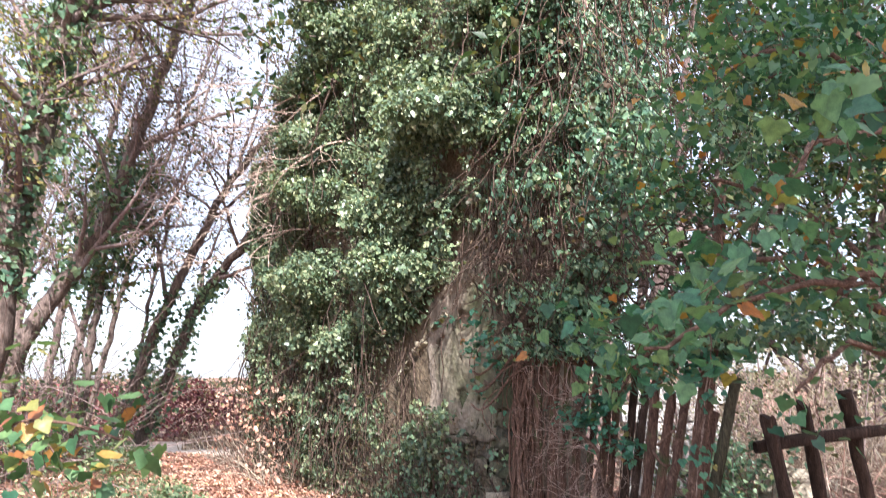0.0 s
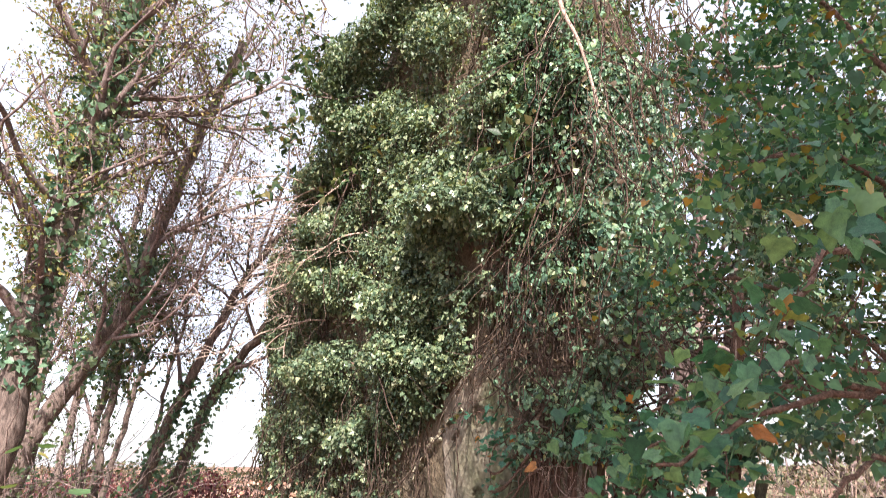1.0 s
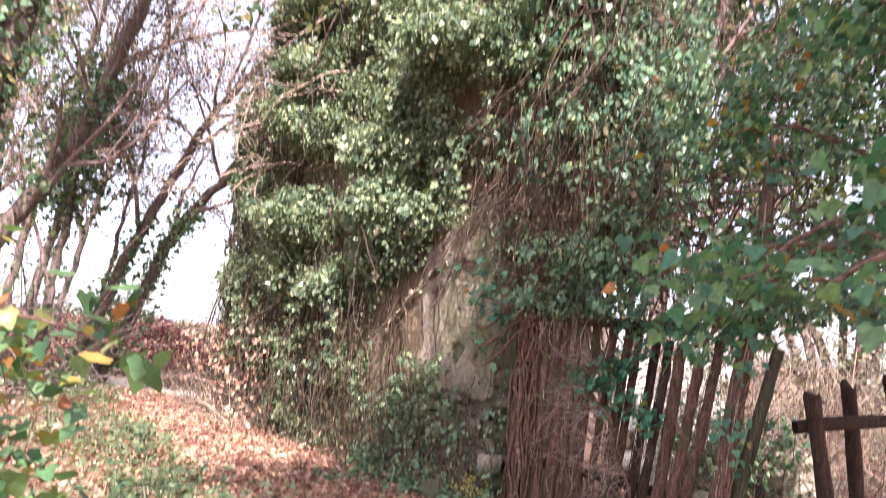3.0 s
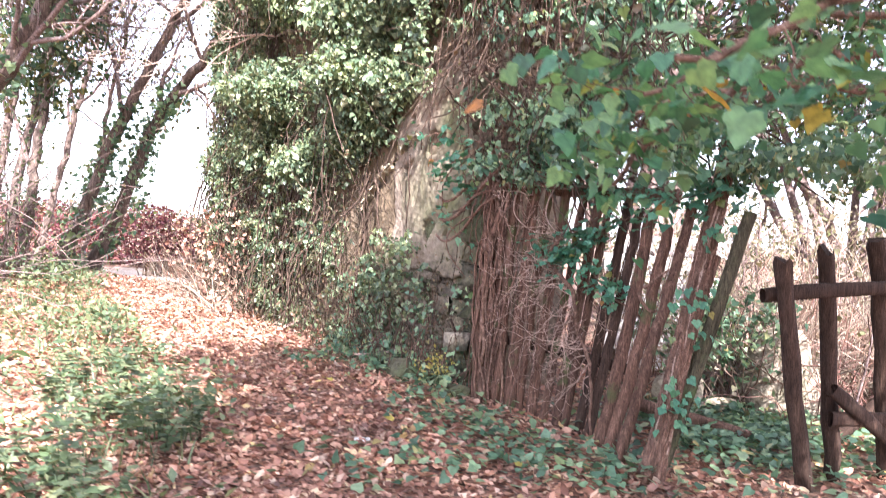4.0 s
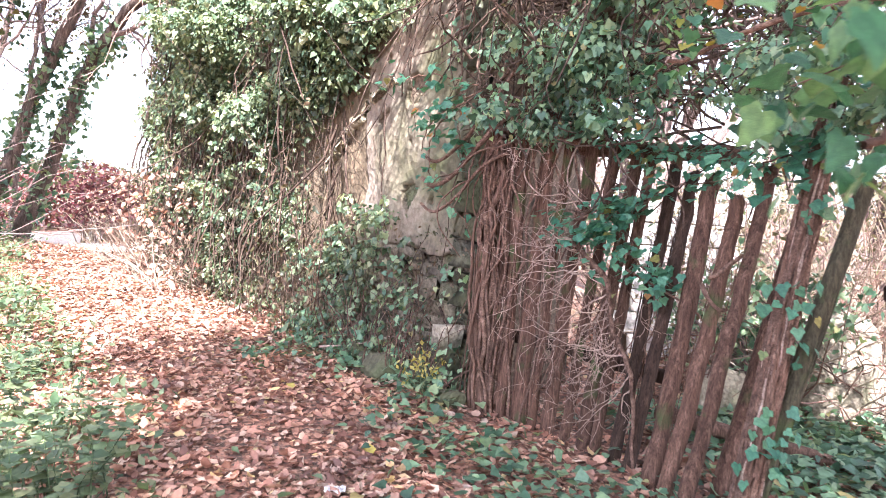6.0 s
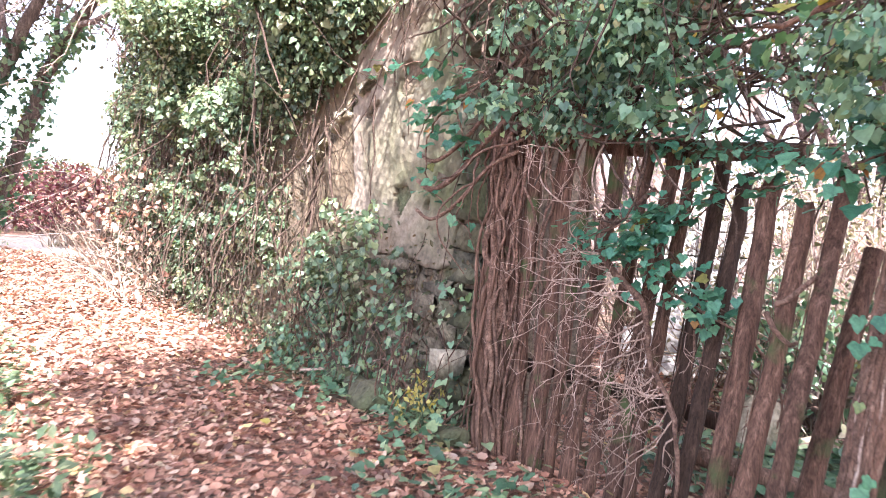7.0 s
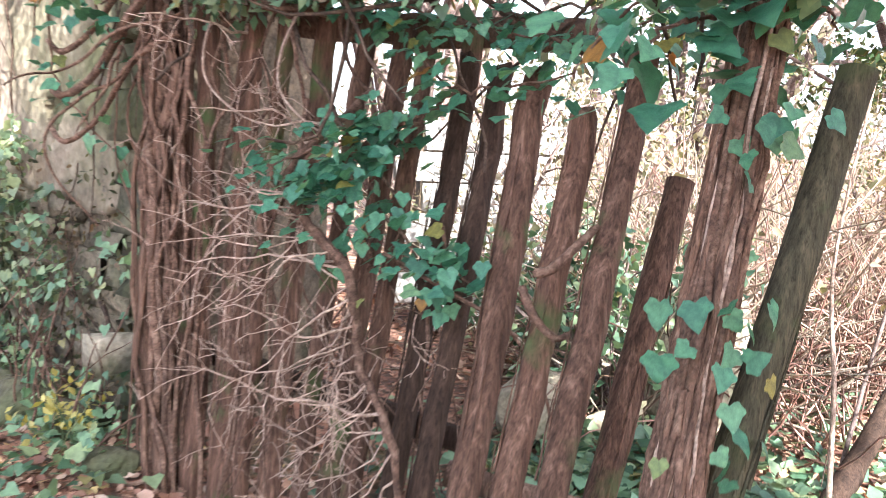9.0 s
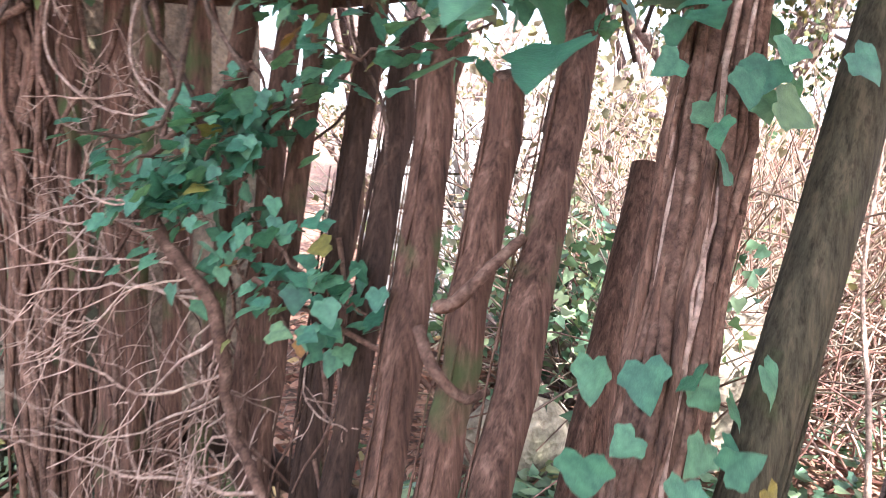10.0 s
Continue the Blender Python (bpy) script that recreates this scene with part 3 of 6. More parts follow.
def shelf(u, z):
    """The growth hangs in broad shelves with hollows between them."""
    return fnoise(u * 0.75, z * 1.5, 1.0, 1.0)


def bulge(u, z):
    b = 0.26 + 0.95 * max(shelf(u, z) + 0.08, -0.1) + 0.22 * fnoise(u, z, 1.9, 4.0)
    if z < 1.3:
        b *= 0.35 if u < 4.2 else 0.55
    # a deep overhang in the middle, which shades the far end
    if z > 2.2:
        b += 0.42 * min((z - 2.2) / 1.4, 1.0) * np.exp(-((u - 4.0) / 0.8) ** 2)
    if u > 5.0:
        b *= 0.6 if u < 6.3 else 0.35
    # the growth thins towards the bare plaster
    if u < 2.9 and z > 1.4:
        b *= min(max((z - (3.4 - 0.58 * u)) / 0.8, 0.2), 1.0)
    return max(b, 0.05)


def wall_ivy():
    ivy = thing("ivy", "thick evergreen ivy hanging over the ruined wall", "ivy", at=tuple(on_wall(4, 0, 0.2)))
    inv = Matrix.Translation(-Vector(on_wall(4, 0, 0.2)))
    g, st = Geo(), Geo()
    C, R, K = [], [], []
    while len(C) < 2500:
        u, z = rng.uniform(-0.3, 7.7), rng.uniform(0, 9.3)
        if z > wall_top(u) + 0.25 or (u < 2.6 and bare(u, z) and rng.random() > 0.02) or (u < 2.6 and z < 1.5 and rng.random() < 0.5):
            continue
        dens = 0.48 + 1.8 * shelf(u, z) + 0.6 * fnoise(u, z, 2.4, 4.0)
        if u < 3.0 and z > 2.0:
            dens -= 0.1
        if z < 1.7 and 2.2 < u:
            dens -= 0.28
        if rng.random() > dens:
            continue
        low = z < 1.7
        r = rng.uniform(0.10, 0.32) * (0.55 if low else 1.0)
        C.append(on_wall(u, z, bulge(u, z) * rng.uniform(0.55, 0.95) - 0.5 * r))
        R.append(r)
        K.append(int(52 * (r / 0.2) ** 1.6) + 5)
    # sprays over the plaster's head, hanging tufts below the shelves, a patch climbing the plaster's foot
    for many, us, zs, outs, rs in ((210, (-0.4, 2.5), (3.75, 6.0), (0.22, 0.5), (0.09, 0.24)), (230, (2.7, 7.3), (0.9, 2.7), (0.12, 0.42), (0.07, 0.16)), (14, (0.8, 1.4), (0.45, 1.4), (0.02, 0.07), (0.05, 0.09)), (75, (0.15, 1.7), (2.7, 3.8), (0.12, 0.4), (0.07, 0.16))):
        for _ in range(many):
            u, z, r = rng.uniform(*us), rng.uniform(*zs), rng.uniform(*rs)
            if rng.random() > 0.62 + 1.3 * fnoise(u, z, 1.7, 7.0):
                continue
            C.append(on_wall(u, z, rng.uniform(*outs)))
            R.append(r)
            K.append(int(46 * (r / 0.2) ** 1.5) + 5)
    P, D, N, S = leaf_domes(np.array(C), np.array(R), K, OUT, (0.026, 0.07), 0.6)
    # thin undergrowth close to the stones
    n = 16000
    u, z = rng.uniform(1.0, 7.7, n), rng.uniform(0, 7.5, n)
    keep = np.array([z[k] < wall_top(u[k]) and not (u[k] < 2.6 and bare(u[k], z[k])) and rng.random() < (0.42 if z[k] > 1.6 else 0.36) + 0.8 * fnoise(u[k], z[k], 2.2, 8.0) for k in range(n)])
    u, z = u[keep], z[keep]
    n = len(u)
    P = list(P) + list(W0 + U * u[:, None] + UP * z[:, None] + OUT * rng.uniform(0.03, 0.2, n)[:, None])
    D = list(D) + list(-UP + rng.normal(0, 0.5, (n, 3)))
    N = list(N) + list(OUT + UP * 0.4 + rng.normal(0, 0.4, (n, 3)))
    S = list(S) + list(rng.uniform(0.03, 0.07, n))
    # the end face and the crest
    for _ in range(9500):
        z = rng.uniform(0.2, 5.4)
        e = 7.6 + abs(rng.normal(0, 0.16))
        P.append(on_wall(e, z, rng.uniform(-1.1, 0.15)))
        N.append(U + rng.normal(0, 0.5, 3) + UP * 0.3)
        D.append(-UP + rng.normal(0, 0.5, 3))
        S.append(rng.uniform(0.05, 0.10))
    for _ in range(8500):
        u = rng.uniform(-0.4, 7.7)
        P.append(on_wall(u, wall_top(u) + abs(rng.normal(0, 0.25)) - 0.1, rng.uniform(-1.0, 0.45)))
        N.append(UP + rng.normal(0, 0.6, 3))
        D.append(rng.normal(0, 1, 3) - UP * 0.3)
        S.append(rng.uniform(0.05, 0.10))
    P = np.array(P) - on_wall(4, 0, 0.2)
    add_mixed(g, ("lobed", "ivy", "oval", "torn", "heart"), P, np.array(D), np.array(N), np.array(S))
    part("foliage", g, IVY_SUN, ivy, "glossy lobed ivy leaves", kind="stuff")
    # hanging stems, thick low down where the leaves are thin
    for k in range(640):
        u = rng.uniform(1.9, 7.6) if rng.random() < 0.97 else rng.uniform(-0.2, 1.7)
        low = rng.random() < 0.5
        hi = rng.uniform(0.4, 2.6) if low else rng.uniform(1.0, min(wall_top(u), 7.0))
        ln = min(hi - 0.02, rng.uniform(0.5, 2.4))
        o = (0.06 + 0.3 * rng.random() * (u > 2.3)) if hi < 3 else bulge(u, hi) * rng.uniform(0.2, 1.0)
        q = wander(on_wall(u, hi, o) - on_wall(4, 0, 0.2), -UP + U * rng.normal(0, 0.25) + OUT * 0.06, ln, 11, 0.2, -UP * 0.12)
        r = rng.uniform(0.003, 0.009) if rng.random() < 0.8 else rng.uniform(0.009, 0.018)
        add_tube(st, q, np.linspace(r, r * 0.4, 11), 4, tip=False)
    part("stem", st, OLDSTEM, ivy, "brown woody ivy stems", True, kind="stuff")
    for _ in range(70):
        u, hi = rng.uniform(1.55, 2.75), rng.uniform(1.5, 3.1)
        q = wander(on_wall(u, hi, rng.uniform(0.03, 0.16)) - on_wall(4, 0, 0.2), -UP + U * rng.normal(0.05, 0.12), rng.uniform(0.5, min(hi - 0.1, 1.9)), 11, 0.12, -UP * 0.12)
        r = rng.uniform(0.003, 0.008)
        add_tube(st, q, np.linspace(r, r * 0.5, 11), 4, tip=False)
    # withered leaves caught among the stems
    g = Geo()
    n = 3200
    u, z = rng.uniform(2.0, 7.7, n), rng.uniform(0.05, 5.0, n) * rng.random(n) ** 0.6
    P = W0 + U * u[:, None] + UP * z[:, None] + OUT * rng.uniform(0.05, 0.45, n)[:, None] - on_wall(4, 0, 0.2)
    add_mixed(g, ("curl", "roll", "torn"), P, rand_dirs(n) - UP * 0.6, rand_dirs(n) + OUT * 0.4, rng.uniform(0.03, 0.075, n))
    part("dry_leaf", g, CROWN, ivy, "withered brown leaves", kind="stuff")
    return ivy


rng = np.random.default_rng(101)
wall_ivy()


def dry_foot():
    """Dead growth leaning on the far foot of the wall."""
    at = on_wall(6.6, 0, 0.5)
    ob = thing("dry_weeds", "pale dead weeds and brambles at the foot of the wall", "weeds", at=tuple(at))
    g = Geo()
    for _ in range(170):
        u = rng.uniform(4.8, 8.2)
        p = on_wall(u, 0.0, rng.uniform(0.1, 0.75)) - at
        q = wander(p, UP + OUT * rng.uniform(-0.2, 0.5) + rng.normal(0, 0.2, 3), rng.uniform(0.4, 1.3), 7, 0.2, -UP * 0.16)
        add_tube(g, q, np.linspace(0.008, 0.003, 7), 3, tip=False)
    part("stalk", g, STRAW, ob, kind="stuff")
    g = Geo()
    n = 500
    u = rng.uniform(4.6, 8.2, n)
    P = W0 + U * u[:, None] + UP * rng.uniform(0.05, 1.5, n)[:, None] + OUT * rng.uniform(0.1, 0.8, n)[:, None] - at
    add_leaves(g, "curl", P, rand_dirs(n) - UP * 0.5, rand_dirs(n), rng.uniform(0.05, 0.1, n))
    part("dry_leaf", g, DEADLEAF, ob, kind="stuff")


dry_foot()


def foot_growth():
    """Seedling ivy, dry stems and caught leaves before the bare stones."""
    at = on_wall(1.0, 0, 0.2)
    ob = thing("wall_foot_growth", "straggling ivy and dry stems along the foot of the bare wall", "ivy", at=tuple(at))
    g, dry, st = Geo(), Geo(), Geo()
    for _ in range(60):
        u = rng.uniform(-0.1, 2.6)
        q = wander(on_wall(u, rng.uniform(0.0, 0.25), rng.uniform(0.02, 0.35)) - at, UP + OUT * rng.normal(0, 0.25) + U * rng.normal(0, 0.5), rng.uniform(0.3, 1.0), 9, 0.2, -UP * 0.04)
        add_tube(st, q, np.linspace(rng.uniform(0.003, 0.008), 0.002, 9), 4, tip=False)
    part("stem", st, VINE, ob, "thin brown stems", True, kind="stuff")
    n = 1500
    u, z = rng.uniform(-0.1, 2.6, n), 0.95 * rng.random(n) ** 1.8
    keep = np.array([rng.random() < 0.25 + 1.6 * fnoise(a, b, 2.4, 12.0) + 0.25 * (a > 1.0) + 0.5 * (b < 0.2) for a, b in zip(u, z)])
    u, z = u[keep], z[keep]
    n = len(u)
    P = W0 + U * u[:, None] + UP * (z + 0.03)[:, None] + OUT * (0.02 + rng.random(n) * (0.36 - 0.3 * z))[:, None] - at
    add_mixed(g, ("lobed", "ivy", "heart"), P, rand_dirs(n) * 0.6 - UP * 0.5 + OUT * 0.3, OUT + UP * 0.7 + rng.normal(0, 0.4, (n, 3)), rng.uniform(0.03, 0.062, n))
    part("foliage", g, IVY, ob, kind="stuff")
    n = 700
    P = W0 + U * rng.uniform(0.0, 2.6, n)[:, None] + UP * (0.02 + 1.2 * rng.random(n) ** 1.5)[:, None] + OUT * rng.uniform(-0.04, 0.08, n)[:, None] - at
    add_mixed(dry, ("curl", "roll", "torn"), P, rand_dirs(n), rand_dirs(n) + OUT, rng.uniform(0.02, 0.05, n))
    part("dry_leaf", dry, CROWN, ob, "withered leaves caught in the joints", kind="stuff")


foot_growth()

# ---- gate of boards and stakes ----
G0, G1 = np.array((0.58, 8.15, 0.0)), np.array((1.53, 6.50, 0.0))
GDIR = unit(G1 - G0)
GOUT = np.array((-0.867, -0.498, 0.0))


def gate_point(s, z, o=0.0):
    """s from 0 at the wall to 1 at the last stake; the stakes lean more and more."""
    k = min(max(s, 0), 1.15)
    return G0 + (G1 - G0) * s + np.array((0.27 * k, 0.20 * k, 1.0)) * z + GOUT * o


def board(geo, foot, head, width, thick, side, n=9, taper=0.9, warp=0.01, jag=0.02):
    """A split, weathered board: bowed edges, a ragged head."""
    foot, head = np.asarray(foot), np.asarray(head)
    d = unit(head - foot)
    a = unit(side - d * np.dot(side, d))
    b = np.cross(d, a)
    V = []
    for i in range(n):
        f = i / (n - 1)
        c = foot + (head - foot) * f + a * (warp * np.sin(3 * f + foot[0] * 9)) + b * rng.normal(0, warp * 0.4)
        w = width * (1 + (taper - 1) * f) * (1 + rng.normal(0, 0.05)) / 2
        t = thick * (1 + rng.normal(0, 0.08)) / 2
        for sx, sy in ((-1, -0.55), (-0.55, -1), (0.55, -1), (1, -0.55), (1, 0.55), (0.55, 1), (-0.55, 1), (-1, 0.55)):
            e = d * (rng.uniform(-jag, jag) if i == n - 1 else 0)
            V.append(c + a * (sx * w) + b * (sy * t) + e)
    F = []
    for i in range(n - 1):
        for k in range(8):
            F.append((i * 8 + k, i * 8 + (k + 1) % 8, (i + 1) * 8 + (k + 1) % 8, (i + 1) * 8 + k))
    geo.add(V, F)
    top = [(n - 1) * 8 + k for k in range(8)]
    geo.add([V[k] for k in top], [(0, 1, 2, 3), (0, 3, 4, 7), (4, 5, 6, 7)])


def build_gate():
    gate = thing("paling_fence", "old fence of close weathered wooden stakes grown over with vines", "fence", at=tuple(G0))
    # close boards beside the wall: place along the fence, width, head, and how far it stands forward
    rows = [(0.03, 0.12, 1.88, 0.02), (0.10, 0.13, 1.86, 0.0), (0.175, 0.11, 1.84, 0.03), (0.26, 0.125, 1.82, 0.01), (0.34, 0.065, 1.8, 0.03),
            (0.40, 0.09, 1.8, 0.0), (0.487, 0.065, 1.8, 0.01), (0.558, 0.08, 1.78, 0.0), (0.62, 0.06, 1.76, 0.03), (0.68, 0.07, 1.75, 0.0)]
    for s, w, h, o in rows:
        g = Geo()
        board(g, gate_point(s, -0.05, o) - G0, gate_point(s + rng.normal(0, 0.01), h, o) - G0, w, 0.05, GDIR, 14, 0.92, 0.014)
        part("stake", g, WOOD, gate)
    # open stakes that lean back: foot, the place reached at 1.5 m, head, width, wood
    for fx, fy, hx, hy, h, w, wood in ((1.21, 6.97, 1.49, 7.20, 1.66, 0.065, DARKWOOD), (1.237, 6.84, 1.568, 7.106, 1.62, 0.066, DARKWOOD), (1.268, 6.629, 1.602, 6.932, 1.6, 0.086, WOOD),
                                       (1.283, 6.477, 1.691, 6.778, 1.49, 0.074, WOOD), (1.283, 6.277, 1.77, 6.68, 1.66, 0.07, WOOD)):
        g = Geo()
        lean = np.array(((hx - fx) / 1.5, (hy - fy) / 1.5, 1.0))
        foot = np.array((fx, fy, 0.0))
        board(g, foot - lean * 0.05 - G0, foot + lean * h - G0, w, w * 0.8, GDIR, 16, 0.95, 0.016, 0.025)
        stake = part("stake", g, wood, gate)
        # split grain standing off the face
        for _ in range(7):
            a, f0 = rng.uniform(-0.42, 0.42) * w, rng.uniform(0.05, 0.8) * h
            ln = rng.uniform(0.2, 0.6)
            q = np.array([foot + lean * min(f0 + ln * k / 6, h - 0.02) + GDIR * (a + rng.normal(0, 0.0015)) + GOUT * (w * 0.40 + rng.normal(0, 0.001)) for k in range(7)]) - G0
            sg = Geo()
            add_tube(sg, q, np.linspace(0.0035, 0.0015, 7), 4, tip=False)
            part("sliver", sg, wood, stake, smooth=True)
    g = Geo()
    board(g, gate_point(0.3, 1.80, -0.06) - G0, gate_point(0.86, 1.72, -0.06) - G0, 0.10, 0.06, UP, 12, 1.0, 0.02)
    part("top_rail", g, VINE, gate, "dark rotten top rail")
    g = Geo()
    board(g, gate_point(0.0, 0.5, -0.07) - G0, gate_point(0.8, 0.5, -0.09) - G0, 0.08, 0.05, UP, 12, 1.0, 0.02)
    part("lower_rail", g, DARKWOOD, gate)
    return gate


rng = np.random.default_rng(102)
build_gate()


def gate_vines():
    """Bark-brown ivy stems that climb the boards beside the wall."""
    ob = thing("climbing_vine", "bundle of brown woody vine stems clinging to the fence", "vine", at=tuple(gate_point(0.1, 0)))
    o0 = gate_point(0.1, 0)
    for _ in range(24):
        s = abs(rng.normal(0, 0.13)) + rng.uniform(-0.05, 0.05)
        s = min(s, 0.62)
        hi = rng.uniform(1.6, 2.1)
        n = 12
        line = []
        ph, am = rng.uniform(0, 6), rng.uniform(0.0, 0.05)
        o = rng.uniform(0.035, 0.11)
        for i in range(n):
            f = i / (n - 1)
            line.append(gate_point(s + am * np.sin(ph + rng.uniform(5, 9) * f) + rng.normal(0, 0.008), hi * f - 0.02, o + 0.012 * np.sin(5 * f + ph)) - o0)
        g = Geo()
        r = rng.uniform(0.004, 0.014) if rng.random() < 0.8 else rng.uniform(0.018, 0.032)
        add_tube(g, smooth_line(line, 22), np.linspace(r, r * 0.7, 22), 6, 0.12, tip=False)
        part("stem", g, VINE if rng.random() < 0.6 else BARK, ob, smooth=True)
    # loose curling shoots in front
    for _ in range(9):
        s = rng.uniform(0.0, 0.6)
        p = gate_point(s, rng.uniform(1.5, 1.95), 0.12) - o0
        q = wander(p, -UP + GDIR * rng.uniform(-0.7, 0.7) + GOUT * 0.2, rng.uniform(0.4, 1.1), 12, 0.28, -UP * 0.12)
        g = Geo()
        add_tube(g, smooth_line(q, 26), np.linspace(0.009, 0.003, 26), 5, tip=False)
        part("shoot", g, VINE, ob, smooth=True)

    # thick crooked runners along the fence head
    for k in range(8):
        s0 = rng.uniform(0.02, 0.4)
        z0 = rng.uniform(1.75, 2.15)
        n = 9
        ph = rng.uniform(0, 6)
        run = rng.uniform(0.3, 0.6)
        line = [gate_point(s0 + run * i / (n - 1), z0 + 0.07 * np.sin(ph + 1.1 * i) - 0.15 * i / (n - 1) + rng.normal(0, 0.02), rng.uniform(0.06, 0.2)) - o0 for i in range(n)]
        r = rng.uniform(0.007, 0.02)
        g = Geo()
        add_tube(g, smooth_line(line, 34), np.linspace(r, r * 0.55, 34), 6, 0.1, tip=False)
        part("runner", g, VINE, ob, smooth=True)
    # bows that swing from the wall to the boards
    for z0, sag, r in ((1.78, 0.2, 0.02), (1.95, 0.3, 0.014), (1.60, 0.12, 0.013)):
        line = [on_wall(0.42, z0 - 0.25, 0.22), on_wall(0.22, z0 - 0.30, 0.25), on_wall(0.05, z0 - 0.2, 0.2), gate_point(0.06, z0 + 0.02, 0.14), gate_point(0.14, z0 + sag, 0.1)]
        g = Geo()
        add_tube(g, smooth_line(line, 26) - o0, np.linspace(r * 0.8, r, 26), 6, 0.1, tip=False)
        part("bow", g, VINE, ob, smooth=True)
    # pale hooked shoots in front of the boards
    for s0, z0 in ((0.28, 1.88), (0.44, 1.85)):
        line = [gate_point(s0, z0, 0.16), gate_point(s0 - 0.02, z0 - 0.18, 0.2), gate_point(s0 - 0.015, z0 - 0.32, 0.2), gate_point(s0 + 0.04, z0 - 0.42, 0.18), gate_point(s0 + 0.09, z0 - 0.46, 0.16)]
        g = Geo()
        q = smooth_line(line, 22) - o0
        add_tube(g, q, np.linspace(0.007, 0.003, 22), 5, tip=False)
        sprout(g, q, 0.005, 1, 3, 0.6, 0.3, 0.2, (0, 0, 0), 4, None, 0.3, 0.002)
        part("shoot", g, TWIG, ob, smooth=True)
    # stub hooked round a stake, and the runner that droops from the sprig
    for line, r in (([(1.50, 6.62, 1.10), (1.52, 6.58, 1.12), (1.58, 6.57, 1.18), (1.65, 6.60, 1.22)], 0.014),
                    ([(1.47, 6.64, 1.06), (1.48, 6.58, 1.0), (1.53, 6.56, 0.95), (1.58, 6.58, 0.95)], 0.012),
                    ([(1.22, 7.03, 1.08), (1.40, 6.90, 0.98), (1.53, 6.82, 0.90), (1.60, 6.77, 0.78), (1.64, 6.74, 0.66), (1.63, 6.72, 0.50)], 0.007)):
        g = Geo()
        q = smooth_line(line, 24) - o0
        add_tube(g, q, np.linspace(r, r * 0.7, 24), 6, 0.1)
        if r < 0.01:
            sprout(g, q, 0.005, 1, 6, 0.6, 0.25, 0.2, -UP * 0.1, 4, None, 0.3, 0.002)
        part("shoot", g, VINE, ob, smooth=True)


rng = np.random.default_rng(103)
gate_vines()


def twig_tangle():
    """Dead twigs that fan down from a knot in the vine."""
    knot = np.array((1.04, 7.24, 1.12))
    ob = thing("dead_branch", "bare pale dead branch with a tangle of fine drooping twigs", "branch", at=tuple(knot))
    g = Geo()
    main = smooth_line([gate_point(0.55, 1.55, 0.08) - knot, (-0.04, 0.10, 0.16), (0, 0, 0.02), (0.10, -0.15, -0.12), (0.12, -0.2, -0.36), (0.2, -0.34, -0.6), (0.22, -0.42, -1.1)], 36)
    add_tube(g, main + rng.normal(0, 0.004, main.shape), np.interp(np.arange(36), [0, 10, 35], [0.012, 0.018, 0.009]), 8, 0.2)
    part("limb", g, VINE, ob, "grey-brown crooked limb", True)
    left = -GDIR

    def twig(start, aim, length, r, many):
        g = Geo()
        q = wander(start, aim, length, 13, 0.22, (0, 0, 0))
        add_tube(g, q, np.linspace(r, 0.0013, 13), 5, 0.1, tip=False)
        sprout(g, q, r * 0.9, 2, many, 0.65, 0.58, 0.16, -UP * 0.03, 4, None, 0.12, 0.0019)
        part("twig", g, TWIG, ob, smooth=True)

    # long side shoots that run along the fence and droop, each with short sprigs
    for k in range(24):
        twig(main[int(np.interp(k, [0, 23], [8, 30]))], left * rng.uniform(0.7, 1.1) + GOUT * rng.uniform(0.15, 0.5) + UP * (0.10 - 0.045 * k + rng.normal(0, 0.16)), rng.uniform(0.35, 0.85) * (1.0 if k < 14 else 0.7), rng.uniform(0.0034, 0.0056), 4)
    # finer shoots that hang under the limb
    for k in range(13):
        start = main[rng.integers(10, 30)] if k % 2 else gate_point(rng.uniform(0.3, 0.72), rng.uniform(0.45, 1.0), 0.1) - knot
        twig(start, left * rng.uniform(-0.5, 0.7) + GOUT * rng.uniform(0.15, 0.5) - UP * rng.uniform(0.4, 1.1), rng.uniform(0.25, 0.6), rng.uniform(0.002, 0.0034), 4)
    # sprays above the knot
    for p, d in ((gate_point(0.50, 1.44, 0.1), left + GOUT * 0.5 - UP * 0.05), (gate_point(0.46, 1.36, 0.1), left + GOUT * 0.4 - UP * 0.2), (gate_point(0.3, 1.75, 0.12), -left * 0.6 + GOUT * 0.3 - UP * 0.5)):
        twig(np.asarray(p) - knot, d, rng.uniform(0.45, 0.6), 0.006, 6)
    # dark fine stems close to the boards
    g = Geo()
    for _ in range(46):
        p = gate_point(rng.uniform(0.2, 0.75), rng.uniform(0.5, 1.2), rng.uniform(0.05, 0.12)) - knot
        add_tube(g, wander(p, -UP + GDIR * rng.normal(0, 0.4), rng.uniform(0.3, 0.8), 9, 0.2), np.linspace(rng.uniform(0.003, 0.007), 0.002, 9), 4, tip=False)
    part("old_stem", g, VINE, ob, "brown stems against the boards", True, kind="stuff")


rng = np.random.default_rng(104)
twig_tangle()


